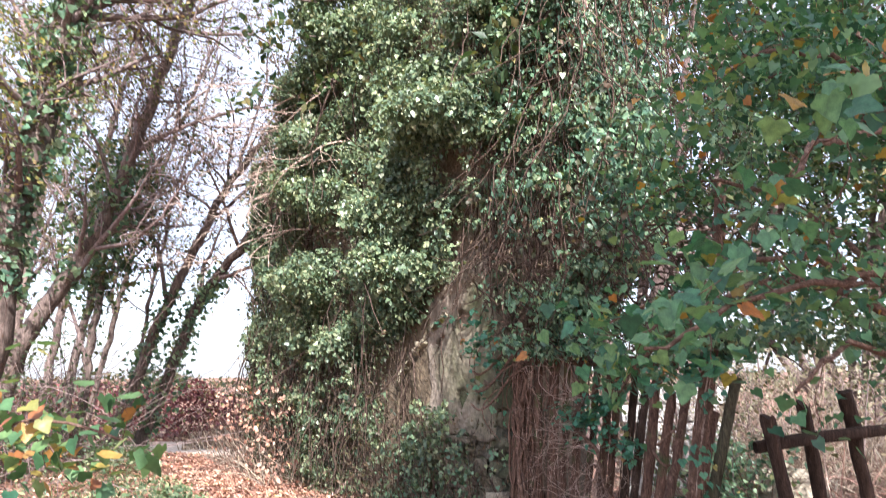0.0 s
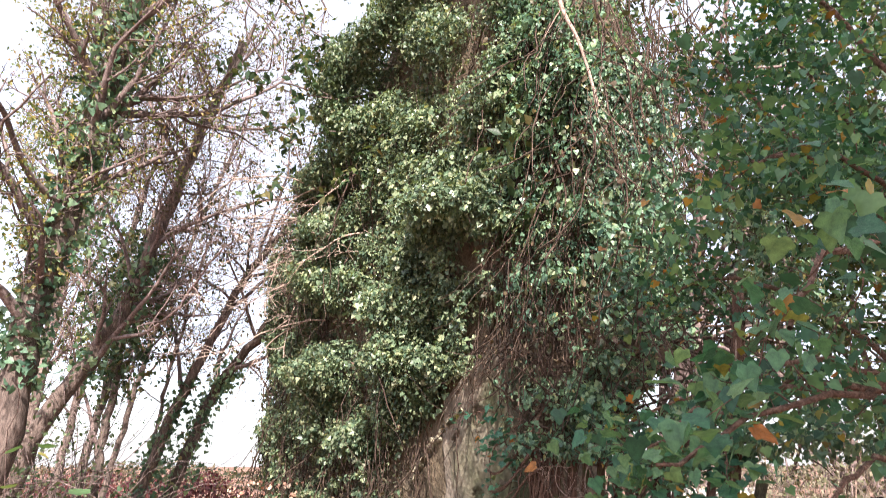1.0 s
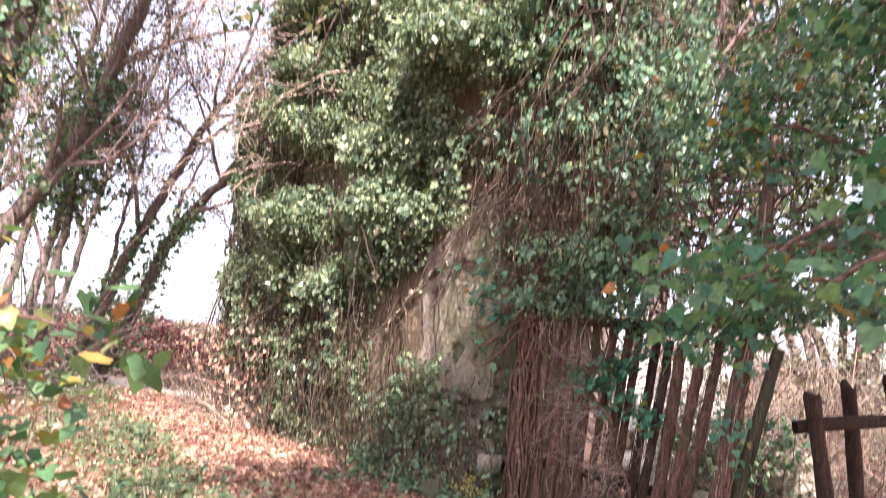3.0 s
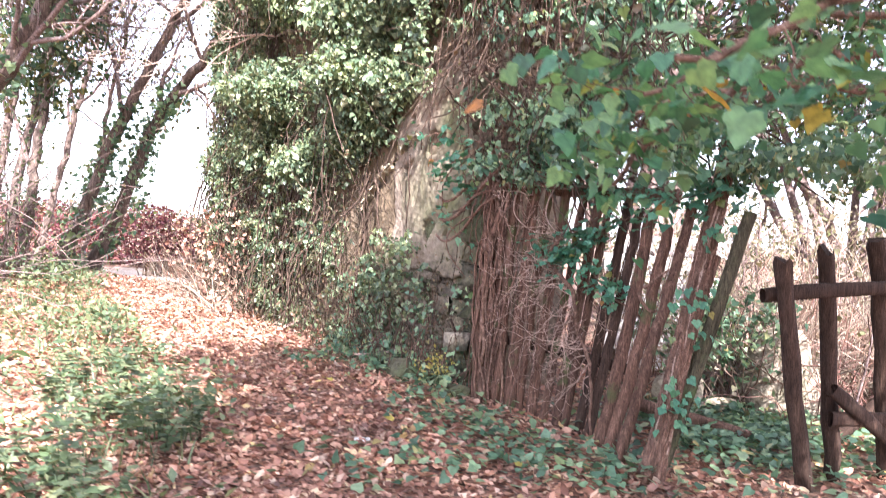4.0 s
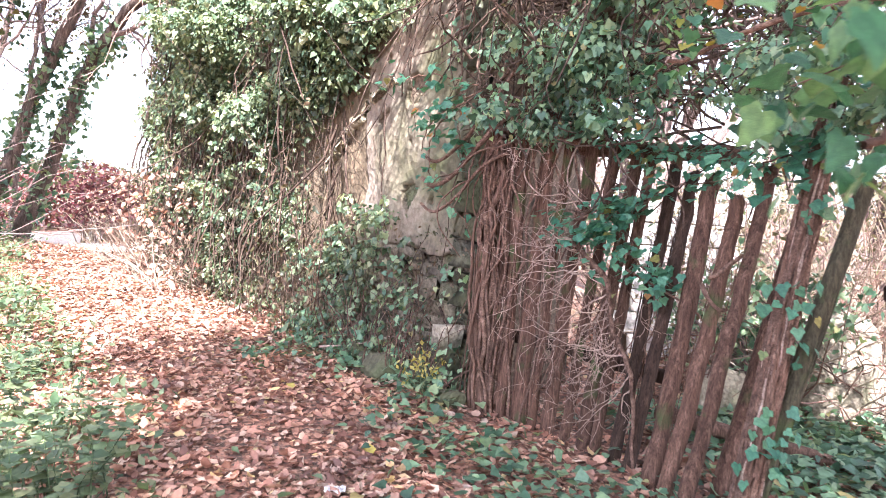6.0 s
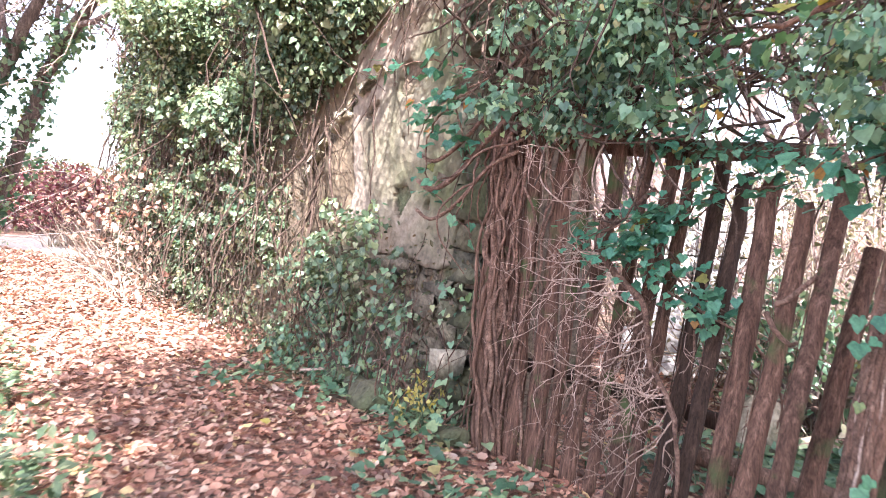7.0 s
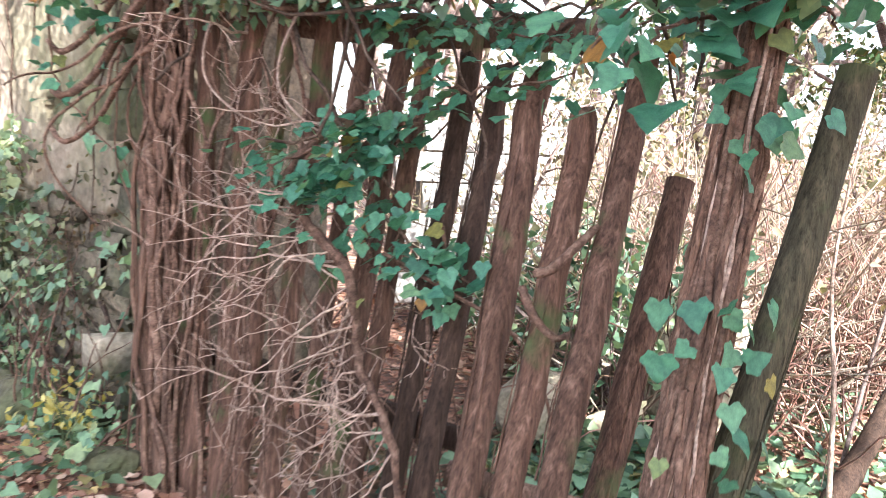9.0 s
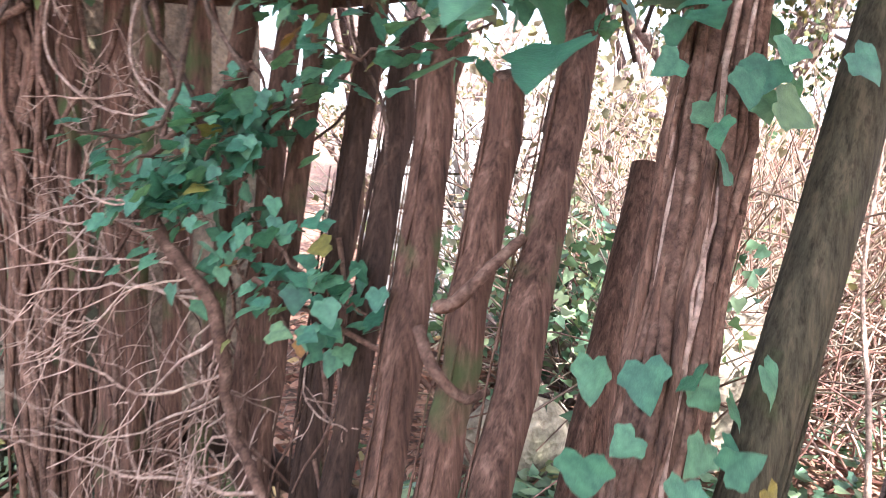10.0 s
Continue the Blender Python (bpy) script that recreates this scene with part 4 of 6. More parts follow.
def leaf_meshes(shape, mat, count=6):
    out = []
    for k in range(count):
        g = Geo()
        add_leaves(g, shape, [(0, 0, 0)], [(0, 1, 0)], [(0.15 * rng.normal(), 0, 1)], 1.0)
        me = g.mesh("leaf", mat)
        co = np.empty(len(me.vertices) * 3)
        me.vertices.foreach_get("co", co)
        co = co.reshape(-1, 3)
        co[:, 2] += 0.45 * (k / count - 0.65) * co[:, 1] ** 2 + rng.uniform(-0.5, 0.15) * co[:, 0] ** 2 + rng.normal(0, 0.012, len(co))
        co[:, 0] *= rng.uniform(0.85, 1.15)
        me.vertices.foreach_set("co", co.ravel())
        me.polygons.foreach_set("use_smooth", np.ones(len(me.polygons), dtype=bool))
        me.update()
        out.append(me)
    return out


IVY_SET = leaf_meshes("lobed", IVY_ONE, 9)
SHRUB_SET = leaf_meshes("lobed", SHRUB_ONE, 9)


def hang_leaf(parent, p, d, n, size, kinds=IVY_SET):
    """One ivy leaf as a piece of its plant."""
    d = Vector(d).normalized()
    a = d.cross(Vector(n)).normalized()
    up = a.cross(d)
    m = Matrix((a, d, up)).transposed().to_4x4()
    ob = new("leaf", kinds[rng.integers(len(kinds))])
    ob.parent = parent
    ob.matrix_local = Matrix.Translation(Vector(p)) @ m @ Matrix.Diagonal((size, size, size, 1))
    return ob


def ivy_spray(label, start, lines, leaves, size, base_r=0.007):
    """A sprig of ivy: crooked shoots with leaves held out to the light."""
    start = np.asarray(start, dtype=np.float64)
    ob = thing("ivy_sprig", label, "ivy", at=tuple(start))
    pts = []
    for ctrl in lines:
        g = Geo()
        q = smooth_line(np.asarray(ctrl) - start, 24) + rng.normal(0, 0.006, (24, 3))
        add_tube(g, q, np.linspace(base_r, 0.003, 24), 5, tip=False)
        pts.append((part("shoot", g, VINE, ob, smooth=True), q[3:]))
    for _ in range(leaves):
        shoot, q = pts[rng.integers(len(pts))]
        p = q[rng.integers(len(q))] + rng.normal(0, 0.055, 3) + GOUT * 0.04
        hang_leaf(shoot, p, GOUT * 0.5 - UP * 0.35 + rng.normal(0, 0.5, 3), UP * 1.0 + GOUT * 0.45 + rng.normal(0, 0.3, 3), size * rng.uniform(0.65, 1.2))
    return ob


rng = np.random.default_rng(105)
ivy_spray("teal-green ivy sprig spreading in front of the fence", gate_point(0.71, 1.5, 0.1),
          [[gate_point(0.71, 1.55, 0.08), gate_point(0.61, 1.42, 0.18), gate_point(0.51, 1.34, 0.24), gate_point(0.41, 1.28, 0.26)],
           [gate_point(0.71, 1.55, 0.08), gate_point(0.65, 1.38, 0.18), gate_point(0.63, 1.22, 0.2), gate_point(0.65, 1.06, 0.2)],
           [gate_point(0.65, 1.45, 0.15), gate_point(0.57, 1.3, 0.24), gate_point(0.53, 1.2, 0.26)],
           [gate_point(0.67, 1.45, 0.15), gate_point(0.60, 1.36, 0.24), gate_point(0.60, 1.25, 0.26)],
           [gate_point(0.63, 1.2, 0.18), gate_point(0.73, 1.08, 0.18), gate_point(0.81, 1.02, 0.16)]], 400, 0.047)
ivy_spray("ivy trailing along the fence head among yellowed leaves", gate_point(0.5, 1.85, 0.1),
          [[gate_point(0.3, 1.95, 0.1), gate_point(0.5, 1.88, 0.15), gate_point(0.7, 1.76, 0.18), gate_point(0.9, 1.7, 0.2)],
           [gate_point(0.55, 1.85, 0.1), gate_point(0.66, 1.68, 0.2), gate_point(0.76, 1.55, 0.22), gate_point(0.92, 1.6, 0.22)],
           [gate_point(0.75, 1.75, 0.1), gate_point(0.9, 1.7, 0.22), gate_point(1.05, 1.66, 0.2)]], 260, 0.048)
ivy_spray("ivy sprig hanging before the plastered wall", (0.5, 8.08, 2.1),
          [[(0.52, 8.05, 2.12), (0.34, 8.2, 2.02), (0.22, 8.32, 1.9), (0.16, 8.4, 1.72)],
           [(0.5, 8.1, 2.1), (0.32, 8.3, 1.96), (0.24, 8.38, 1.82), (0.22, 8.4, 1.62), (0.30, 8.36, 1.45), (0.5, 8.22, 1.22)],
           [(0.34, 8.2, 2.02), (0.4, 8.18, 1.85), (0.46, 8.15, 1.68)],
           [(0.5, 8.1, 2.15), (0.2, 8.4, 2.25), (-0.02, 8.6, 2.2)]], 150, 0.058)
ivy_spray("large-leaved ivy hanging from the trunk before the stakes", (1.95, 6.55, 1.8),
          [[(1.95, 6.50, 1.78), (1.75, 6.38, 1.72), (1.55, 6.26, 1.66), (1.40, 6.18, 1.56)],
           [(1.95, 6.50, 1.78), (1.8, 6.42, 1.82), (1.6, 6.4, 1.75), (1.48, 6.46, 1.6)],
           [(1.95, 6.50, 1.78), (2.02, 6.4, 1.8), (2.12, 6.42, 1.78), (2.24, 6.5, 1.74)],
           [(1.85, 6.45, 1.78), (1.8, 6.3, 1.76), (1.76, 6.24, 1.66)]], 84, 0.078)


# ---- trunk and posts beside the fence ----
def shaggy_trunk():
    foot = np.array((1.42, 6.01, 0.0))
    ob = thing("leaning_tree", "shaggy red-brown bark trunk with climbing ivy leaves", "tree", at=tuple(foot))
    line = smooth_line([(-0.05, -0.04, -0.1), (0.03, 0.02, 0.2), (0.12, 0.09, 0.55), (0.23, 0.17, 1.0), (0.38, 0.28, 1.6), (0.54, 0.42, 2.3), (0.72, 0.58, 3.2)], 40)
    g = Geo()
    add_tube(g, line, np.interp(np.arange(40), [0, 6, 14, 39], [0.085, 0.054, 0.05, 0.042]), 14, 0.08)
    stem = part("trunk", g, BARK, ob, smooth=True)
    # loose strands of bark and old stems
    for _ in range(150):
        a = rng.uniform(0, 2 * np.pi)
        i0 = rng.integers(0, 22)
        i1 = min(i0 + rng.integers(8, 18), 39)
        seg = line[i0:i1]
        rad = np.interp(np.arange(i0, i1), [0, 6, 14, 39], [0.089, 0.058, 0.054, 0.046])
        tw = a + np.linspace(0, rng.uniform(-0.7, 0.7), len(seg))
        q = seg + rad[:, None] * np.stack([np.cos(tw), np.sin(tw), 0 * tw], -1) + rng.normal(0, 0.004, seg.shape)
        g = Geo()
        add_tube(g, q, rng.uniform(0.003, 0.009), 5, 0.15, tip=False)
        part("bark_strand", g, (VINE, BARK, VINE, BARK, TWIG, VINE)[rng.integers(6)], stem, smooth=True)
    for _ in range(100):
        i = int(rng.choice([9, 11, 12, 13, 17, 19, 20, 24, 25, 30, 33, 36])) + rng.integers(0, 2)
        side = unit(np.array((rng.uniform(-1.1, 1.1), -1.0 + rng.normal(0, 0.4), 0)))
        p = line[i] + side * rng.uniform(0.08, 0.14) + rng.normal(0, 0.025, 3)
        hang_leaf(stem, p, side * 0.4 - UP * 0.7 + rng.normal(0, 0.4, 3), side + UP * 0.5 + rng.normal(0, 0.3, 3), rng.uniform(0.035, 0.062))
    # crooked side branch
    g = Geo()
    q = smooth_line([line[29], line[29] + (0.08, -0.06, -0.02), line[29] + (0.18, -0.1, -0.03), line[29] + (0.30, -0.08, 0.06)], 16)
    add_tube(g, q, np.linspace(0.014, 0.007, 16), 6, 0.1)
    part("branch", g, DARKWOOD, ob, smooth=True)


rng = np.random.default_rng(106)
shaggy_trunk()


def leaning_post(name, label, foot, head, r0, r1, mat, sides=12):
    foot, head = np.asarray(foot), np.asarray(head)
    ob = thing(name, label, "post", at=tuple(foot))
    g = Geo()
    n = 18
    f = np.linspace(0, 1, n)[:, None]
    q = (head - foot) * f + np.sin(f * 5) * np.array((0.012, 0.01, 0)) - UP * 0.05 * (f == 0)
    add_tube(g, q, np.linspace(r0, r1, n), sides, 0.05)
    shaft = part("shaft", g, mat, ob, smooth=True)
    # raised grain and loose slivers along the shaft
    axis = unit(head - foot)
    ea = unit(np.cross(axis, UP))
    eb = np.cross(axis, ea)
    for _ in range(14):
        a = rng.uniform(0, 2 * np.pi)
        i0 = rng.integers(0, 9)
        i1 = min(i0 + rng.integers(5, 10), n)
        rad = np.linspace(r0, r1, n)[i0:i1, None] * 0.99
        g = Geo()
        add_tube(g, q[i0:i1] + rad * (ea * np.cos(a) + eb * np.sin(a)) + rng.normal(0, 0.002, (i1 - i0, 3)), np.linspace(0.006, 0.002, i1 - i0), 4, 0.1, tip=False)
        part("sliver", g, mat, shaft, smooth=True)
    return ob


leaning_post("leaning_post", "dark green algae-stained wooden post leaning beside the trunk", (1.457, 6.064, 0.0), (1.99, 6.193, 1.61), 0.046, 0.039, GREENWOOD)
leaning_post("short_stake", "short broken brown stake leaning behind the fence", (1.60, 6.555, 0.0), (2.045, 6.80, 1.33), 0.047, 0.04, WOOD)


def broken_fence():
    base = np.array((2.6, 6.1, 0.0))
    ob = thing("broken_fence", "dark rotten rail fence with leaning posts and a crossbar", "fence", at=tuple(base))
    for foot, head, w in (((2.36, 6.02, -0.05), (2.06, 5.94, 1.34), 0.075), ((2.62, 6.2, -0.05), (2.40, 6.10, 1.42), 0.08), ((3.05, 6.3, -0.05), (2.78, 6.18, 1.48), 0.08)):
        g = Geo()
        board(g, np.array(foot) - base, np.array(head) - base, w, 0.09, np.array((0.8, 0.6, 0)), 8, 0.85, 0.02, 0.04)
        part("post", g, DARKWOOD, ob)
    for a, b in (((2.0, 6.03, 1.11), (3.4, 6.2, 1.26)), ((2.5, 6.08, 0.42), (3.5, 6.25, 0.36)), ((2.5, 6.05, 0.60), (3.1, 6.2, 0.12))):
        g = Geo()
        board(g, np.array(a) - base, np.array(b) - base, 0.085, 0.05, UP, 9, 0.95, 0.02, 0.03)
        part("rail", g, DARKWOOD, ob)


broken_fence()


# ---- thicket over the gate and behind the fence ----
def over_gate():
    at = gate_point(0.5, 1.9, -0.2)
    ob = thing("ivy_thicket", "tangled ivy and shrubs spilling over the fence head", "ivy", at=tuple(at))
    g, st = Geo(), Geo()
    C, R, K = [], [], []
    while len(C) < 620:
        s, z = rng.uniform(0.0, 2.0), 1.8 + 5.0 * rng.random() ** 1.1
        lim = np.interp(s, [0, 0.6, 1.2, 2.0], [6.8, 6.2, 4.6, 3.6])
        if z > lim + 0.5 * fnoise(s * 3, 1.0, 1) or (s < 0.2 and z < 3.2 and rng.random() < 0.75):
            continue
        dens = 0.42 + 1.1 * fnoise(s * 2, z, 1.2, 3) + 0.8 * fnoise(s * 2, z, 3.2, 6) + (-0.12 if z < 2.3 else -0.25 if z < 3.0 else 0) - 0.5 * (s > 0.6 and z > 2.15) - 0.35 * (3.0 < z < 3.9 and s < 0.45) - 0.4 * (4.4 < z < 6.0 and 0.1 < s < 1.1) + 0.15 * (s < 0.65 and z > 3.6)
        if rng.random() > dens:
            continue
        r = rng.uniform(0.07, 0.19)
        C.append(gate_point(s, 0.0, rng.normal(0.05, 0.17)) + UP * z + np.array((0.1, 0.08, 0)) * s * 1.8)
        R.append(r)
        K.append(int(32 * (r / 0.14) ** 1.5) + 4)
    P, D, N, S = leaf_domes(np.array(C), np.array(R), K, GOUT, (0.026, 0.066))
    add_mixed(g, ("lobed", "ivy", "oval", "torn"), P - at, D, N, S)
    # cover on the broken wall head
    n = 12000
    u, z = rng.uniform(-1.25, 0.3, n), rng.uniform(2.3, 8.0, n)
    keep = np.array([z[k] < wall_top(u[k]) + 0.2 and rng.random() < (0.5 if z[k] > 6.0 else 0.16) + 1.0 * fnoise(u[k], z[k], 1.6, 5.0) for k in range(n)])
    u, z = u[keep], z[keep]
    n = len(u)
    P = W0 + U * u[:, None] + UP * z[:, None] + OUT * rng.uniform(-0.05, 0.3, n)[:, None]
    add_mixed(g, ("lobed", "ivy", "oval", "torn"), P - at, -UP + rng.normal(0, 0.5, (n, 3)), OUT + UP * 0.5 + rng.normal(0, 0.4, (n, 3)), rng.uniform(0.03, 0.065, n))
    n = 7000
    z = rng.uniform(2.8, 5.7, n)
    P = W0 + U * rng.uniform(-1.36, -1.2, n)[:, None] + UP * z[:, None] + OUT * rng.uniform(-1.0, 0.15, n)[:, None]
    add_mixed(g, ("lobed", "ivy", "oval", "torn"), P - at, -UP + rng.normal(0, 0.5, (n, 3)), OUT * 0.5 - U + UP * 0.5 + rng.normal(0, 0.4, (n, 3)), rng.uniform(0.03, 0.065, n))
    n = 5200
    u = rng.uniform(-1.3, 0.1, n)
    z = np.array([wall_top(a) for a in u]) + np.abs(rng.normal(0, 0.16, n)) - 0.1
    P = W0 + U * u[:, None] + UP * z[:, None] + OUT * rng.uniform(-1.0, 0.15, n)[:, None]
    add_mixed(g, ("lobed", "ivy", "oval", "torn"), P - at, rand_dirs(n) - UP * 0.5, UP - U * 0.4 + rng.normal(0, 0.4, (n, 3)), rng.uniform(0.03, 0.07, n))
    for _ in range(150):
        q = wander(on_wall(rng.uniform(-1.42, -0.4), rng.uniform(4.6, 7.2), rng.uniform(-1.0, 0.2)) - at - U * 0.1, -UP - U * 0.12, rng.uniform(0.8, 2.4), 10, 0.2, -UP * 0.1)
        r = rng.uniform(0.004, 0.013)
        add_tube(st, q, np.linspace(r, r * 0.5, 10), 4, tip=False)
    for _ in range(170):
        u = rng.uniform(-1.3, 0.6)
        hi = rng.uniform(3.4, wall_top(u) + 0.2)
        q = wander(on_wall(u, hi, rng.uniform(-0.08, 0.25)) - at, -UP + U * rng.normal(0, 0.3), rng.uniform(0.8, 2.2), 10, 0.2, -UP * 0.1)
        r = rng.uniform(0.004, 0.012)
        add_tube(st, q, np.linspace(r, r * 0.5, 10), 4, tip=False)
    part("foliage", g, IVY, ob, kind="stuff")
    for _ in range(240):
        s = rng.uniform(-0.2, 1.4)
        hi = rng.uniform(2.0, 6.4)
        p = gate_point(s, 0, rng.uniform(-0.1, 0.25)) + UP * hi + np.array((0.18, 0.14, 0)) * s - at
        q = wander(p, -UP + GDIR * rng.normal(0, 0.35), min(hi - 1.75, rng.uniform(0.6, 2.4)), 12, 0.27, -UP * 0.07)
        add_tube(st, q, np.linspace(rng.uniform(0.003, 0.009), 0.003, 12), 4, tip=False)
    for _ in range(190):
        p = gate_point(rng.uniform(-0.05, 1.2), rng.uniform(1.78, 3.0), rng.uniform(0, 0.2)) - at
        q = wander(p, GDIR * rng.choice([-1, 1]) + rng.normal(0, 0.4, 3), rng.uniform(0.4, 1.1), 10, 0.22)
        add_tube(st, q, np.linspace(rng.uniform(0.006, 0.014), 0.004, 10), 5, tip=False)
    part("stem", st, OLDSTEM, ob, "brown hanging stems", True, kind="stuff")
    g = Geo()
    n = 700
    s = rng.uniform(-0.2, 0.9, n)
    P = np.array([gate_point(a, 0, o) for a, o in zip(s, rng.uniform(-0.1, 0.3, n))]) + UP * rng.uniform(2.6, 7.0, n)[:, None] - at
    add_leaves(g, "curl", P, rand_dirs(n) - UP * 0.6, rand_dirs(n), rng.uniform(0.04, 0.09, n))
    part("dry_leaf", g, CROWN, ob, "withered brown leaves", kind="stuff")
    # pale bare branch that hangs out of the growth
    g = Geo()
    q = smooth_line([gate_point(0.55, 0, 0.3) + UP * 6.9, gate_point(0.62, 0, 0.35) + UP * 6.0, gate_point(0.75, 0, 0.35) + UP * 5.4, gate_point(0.85, 0, 0.35) + UP * 4.7], 20) - at
    add_tube(g, q, np.linspace(0.03, 0.012, 20), 6, 0.1)
    sprout(g, q, 0.02, 2, 6, 0.6, 0.35, 0.25, -UP * 0.05, 4)
    part("branch", g, TWIG, ob, "pale bare branch", True)


rng = np.random.default_rng(200)
over_gate()


def bush(label, foot, height, spread, leaves, size, mat, stems=7, shape="oval", lean=(0, 0, 0), bark=None, sub=5, power=0.6):
    """A shrub: several stems, branches on them, leaves along the twigs."""
    foot = np.asarray(foot, dtype=np.float64)
    ob = thing("shrub", label, "shrub", at=tuple(foot))
    st, g, tips = Geo(), Geo(), []
    for k in range(stems):
        a = 2 * np.pi * k / stems + rng.uniform(-0.4, 0.4)
        d = np.array((np.cos(a) * spread / height, np.sin(a) * spread / height, 1.0)) + np.asarray(lean)
        q = wander(rng.normal(0, 0.08, 3) * (1, 1, 0), d, height * rng.uniform(0.75, 1.1), 12, 0.12)
        r = 0.012 + 0.008 * height
        add_tube(st, q, np.linspace(r, 0.005, 12), 6, tip=False)
        tips.append(q[5:])
        sprout(st, q, r, 2, sub, 0.55, 0.5, 0.2, (0, 0, 0.02), 4, tips)
    part("stem", st, bark or GREYTWIG, ob, smooth=True)
    T = np.concatenate(tips)
    P = T[rng.integers(len(T), size=leaves)] + rng.normal(0, 0.09, (leaves, 3))
    add_leaves(g, shape, P, rand_dirs(leaves) - UP * 0.35, rand_dirs(leaves) + UP * 1.0, rng.uniform(0.65, 1.25, leaves) * size)
    part("foliage", g, mat, ob, kind="stuff")
    return ob


rng = np.random.default_rng(201)
bush("tall sunlit shrub behind the clearing", (3.4, 13.4, 0), 11.0, 3.4, 25000, 0.14, BACKLEAF, 10, "oval", sub=7)
bush("tall yellowing shrub behind the clearing", (6.9, 13.2, 0), 11.0, 3.4, 25000, 0.14, BACKLEAF, 10, "oval", sub=7)
bush("tall shrub at the far side of the clearing", (10.4, 11.8, 0), 10.0, 3.2, 21000, 0.14, BACKLEAF, 10, "oval", sub=7)
bush("low dark ivy bush behind the stakes", (2.75, 8.3, 0), 1.1, 0.6, 1800, 0.055, IVY, 8, "heart", sub=5)
bush("low pale shrub in the sunlit clearing", (4.6, 10.4, 0), 2.4, 1.6, 2600, 0.06, PALELEAF, 9, "oval", sub=6)
bush("low tangled shrub in the sunlit clearing", (3.0, 9.9, 0), 2.2, 1.2, 2000, 0.05, PALELEAF, 8, "oval", sub=6)
bush("low shrub beside the broken fence", (7.0, 9.8, 0), 2.4, 1.6, 3000, 0.06, PALELEAF, 9, "oval", sub=6)


def near_shrub():
    """The large-leaved branches that hang into the path from the side."""
    foot = np.array((2.75, 3.9, 0.0))
    ob = thing("overhanging_shrub", "large-leaved green shrub with branches hanging over the path", "shrub", at=tuple(foot))
    limbs = [[(0, 0, 0), (-0.1, 0, 1.2), (-0.5, -0.2, 2.1), (-1.2, -0.6, 2.5), (-1.9, -1.1, 2.35), (-2.25, -1.5, 2.05)],
             [(0, 0.1, 0), (-0.1, 0.1, 1.5), (-0.6, 0.1, 2.6), (-1.3, -0.2, 3.0), (-1.9, -0.6, 2.85)],
             [(0, 0.1, 0.6), (-0.3, 0.3, 1.6), (-0.9, 0.4, 2.15), (-1.6, 0.2, 2.15), (-2.2, -0.1, 1.8)],
             [(0.05, 0, 0), (0, 0.1, 1.8), (-0.4, -0.2, 3.2), (-0.9, -0.5, 3.9), (-1.5, -0.6, 4.1)],
             [(-0.1, 0.3, 1.4), (-0.4, 1.0, 2.0), (-0.75, 1.6, 2.25), (-1.15, 2.0, 2.1)],
             [(0, 0.2, 0.8), (-0.2, 0.9, 1.8), (-0.6, 1.3, 2.6), (-1.2, 1.5, 2.9), (-1.7, 1.5, 2.7)],
             [(0, 0, 0.9), (-0.4, -0.1, 1.7), (-1.1, -0.4, 2.0), (-1.8, -0.7, 1.95), (-2.4, -0.8, 1.72)],
             [(0, 0.1, 0.8), (-0.5, 0.3, 1.9), (-1.3, 0.4, 2.1), (-1.9, 0.3, 1.85), (-2.25, 0.2, 1.55)],
             [(0, 0, 1.5), (-0.4, 0.5, 2.8), (-0.9, 0.9, 3.6), (-1.3, 1.0, 4.2)],
             [(0, 0, 1.5), (-0.2, 0.6, 3.0), (-0.6, 1.0, 3.9), (-0.9, 1.1, 4.6)],
             [(0, 0, 1.4), (-0.5, 0.3, 2.6), (-1.0, 0.6, 3.2), (-1.5, 0.8, 3.4)],
             [(0, 0, 1.4), (-0.1, 0.5, 2.6), (-0.3, 0.9, 3.2), (-0.5, 1.0, 3.9)],
             [(-0.1, 0.2, 1.2), (-0.5, 0.9, 2.0), (-1.2, 1.5, 2.2), (-1.9, 1.8, 1.95)],
             [(0, 0, 0), (0.1, -0.3, 1.6), (-0.1, -0.9, 2.6), (-0.6, -1.3, 3.0)],
             [(0, 0, 0.5), (-0.4, 0.1, 1.2), (-0.9, -0.1, 1.6), (-1.5, -0.5, 1.75), (-1.9, -0.8, 1.6)],
             [(0, 0, 1.5), (-0.3, 0.3, 3.0), (-0.8, 0.5, 4.2), (-1.3, 0.6, 4.9)],
             [(0, 0, 1.5), (0.2, 0.3, 3.2), (0.1, 0.6, 4.4), (-0.2, 0.8, 5.4)],
             [(0, 0.1, 1.0), (0.3, 0.6, 2.2), (0.3, 1.2, 3.2), (0.0, 1.7, 3.9)]]
    g, T = Geo(), []
    for ctrl in limbs:
        q = smooth_line(ctrl, 26) + rng.normal(0, 0.012, (26, 3))
        limb = Geo()
        add_tube(limb, q, np.linspace(0.028, 0.007, 26), 6, 0.08, tip=False)
        tips = []
        sprout(limb, q, 0.012, 2, 9, 0.6, 0.16, 0.2, -UP * 0.03, 4, tips, 0.35)
        part("branch", limb, VINE, ob, smooth=True)
        T += tips + [q[12:]]
    T = np.concatenate(T)
    n = 5200
    P = T[rng.integers(len(T), size=n)] + rng.normal(0, 0.07, (n, 3))
    front = np.argsort(P[:, 0] + 0.25 * np.abs(P[:, 2] - 1.9))[:280]
    for p in P[front]:
        hang_leaf(ob, p, rand_dirs(1)[0] * 0.8 - UP * 0.5, rand_dirs(1)[0] * 0.6 + UP, rng.uniform(0.042, 0.072), SHRUB_SET)
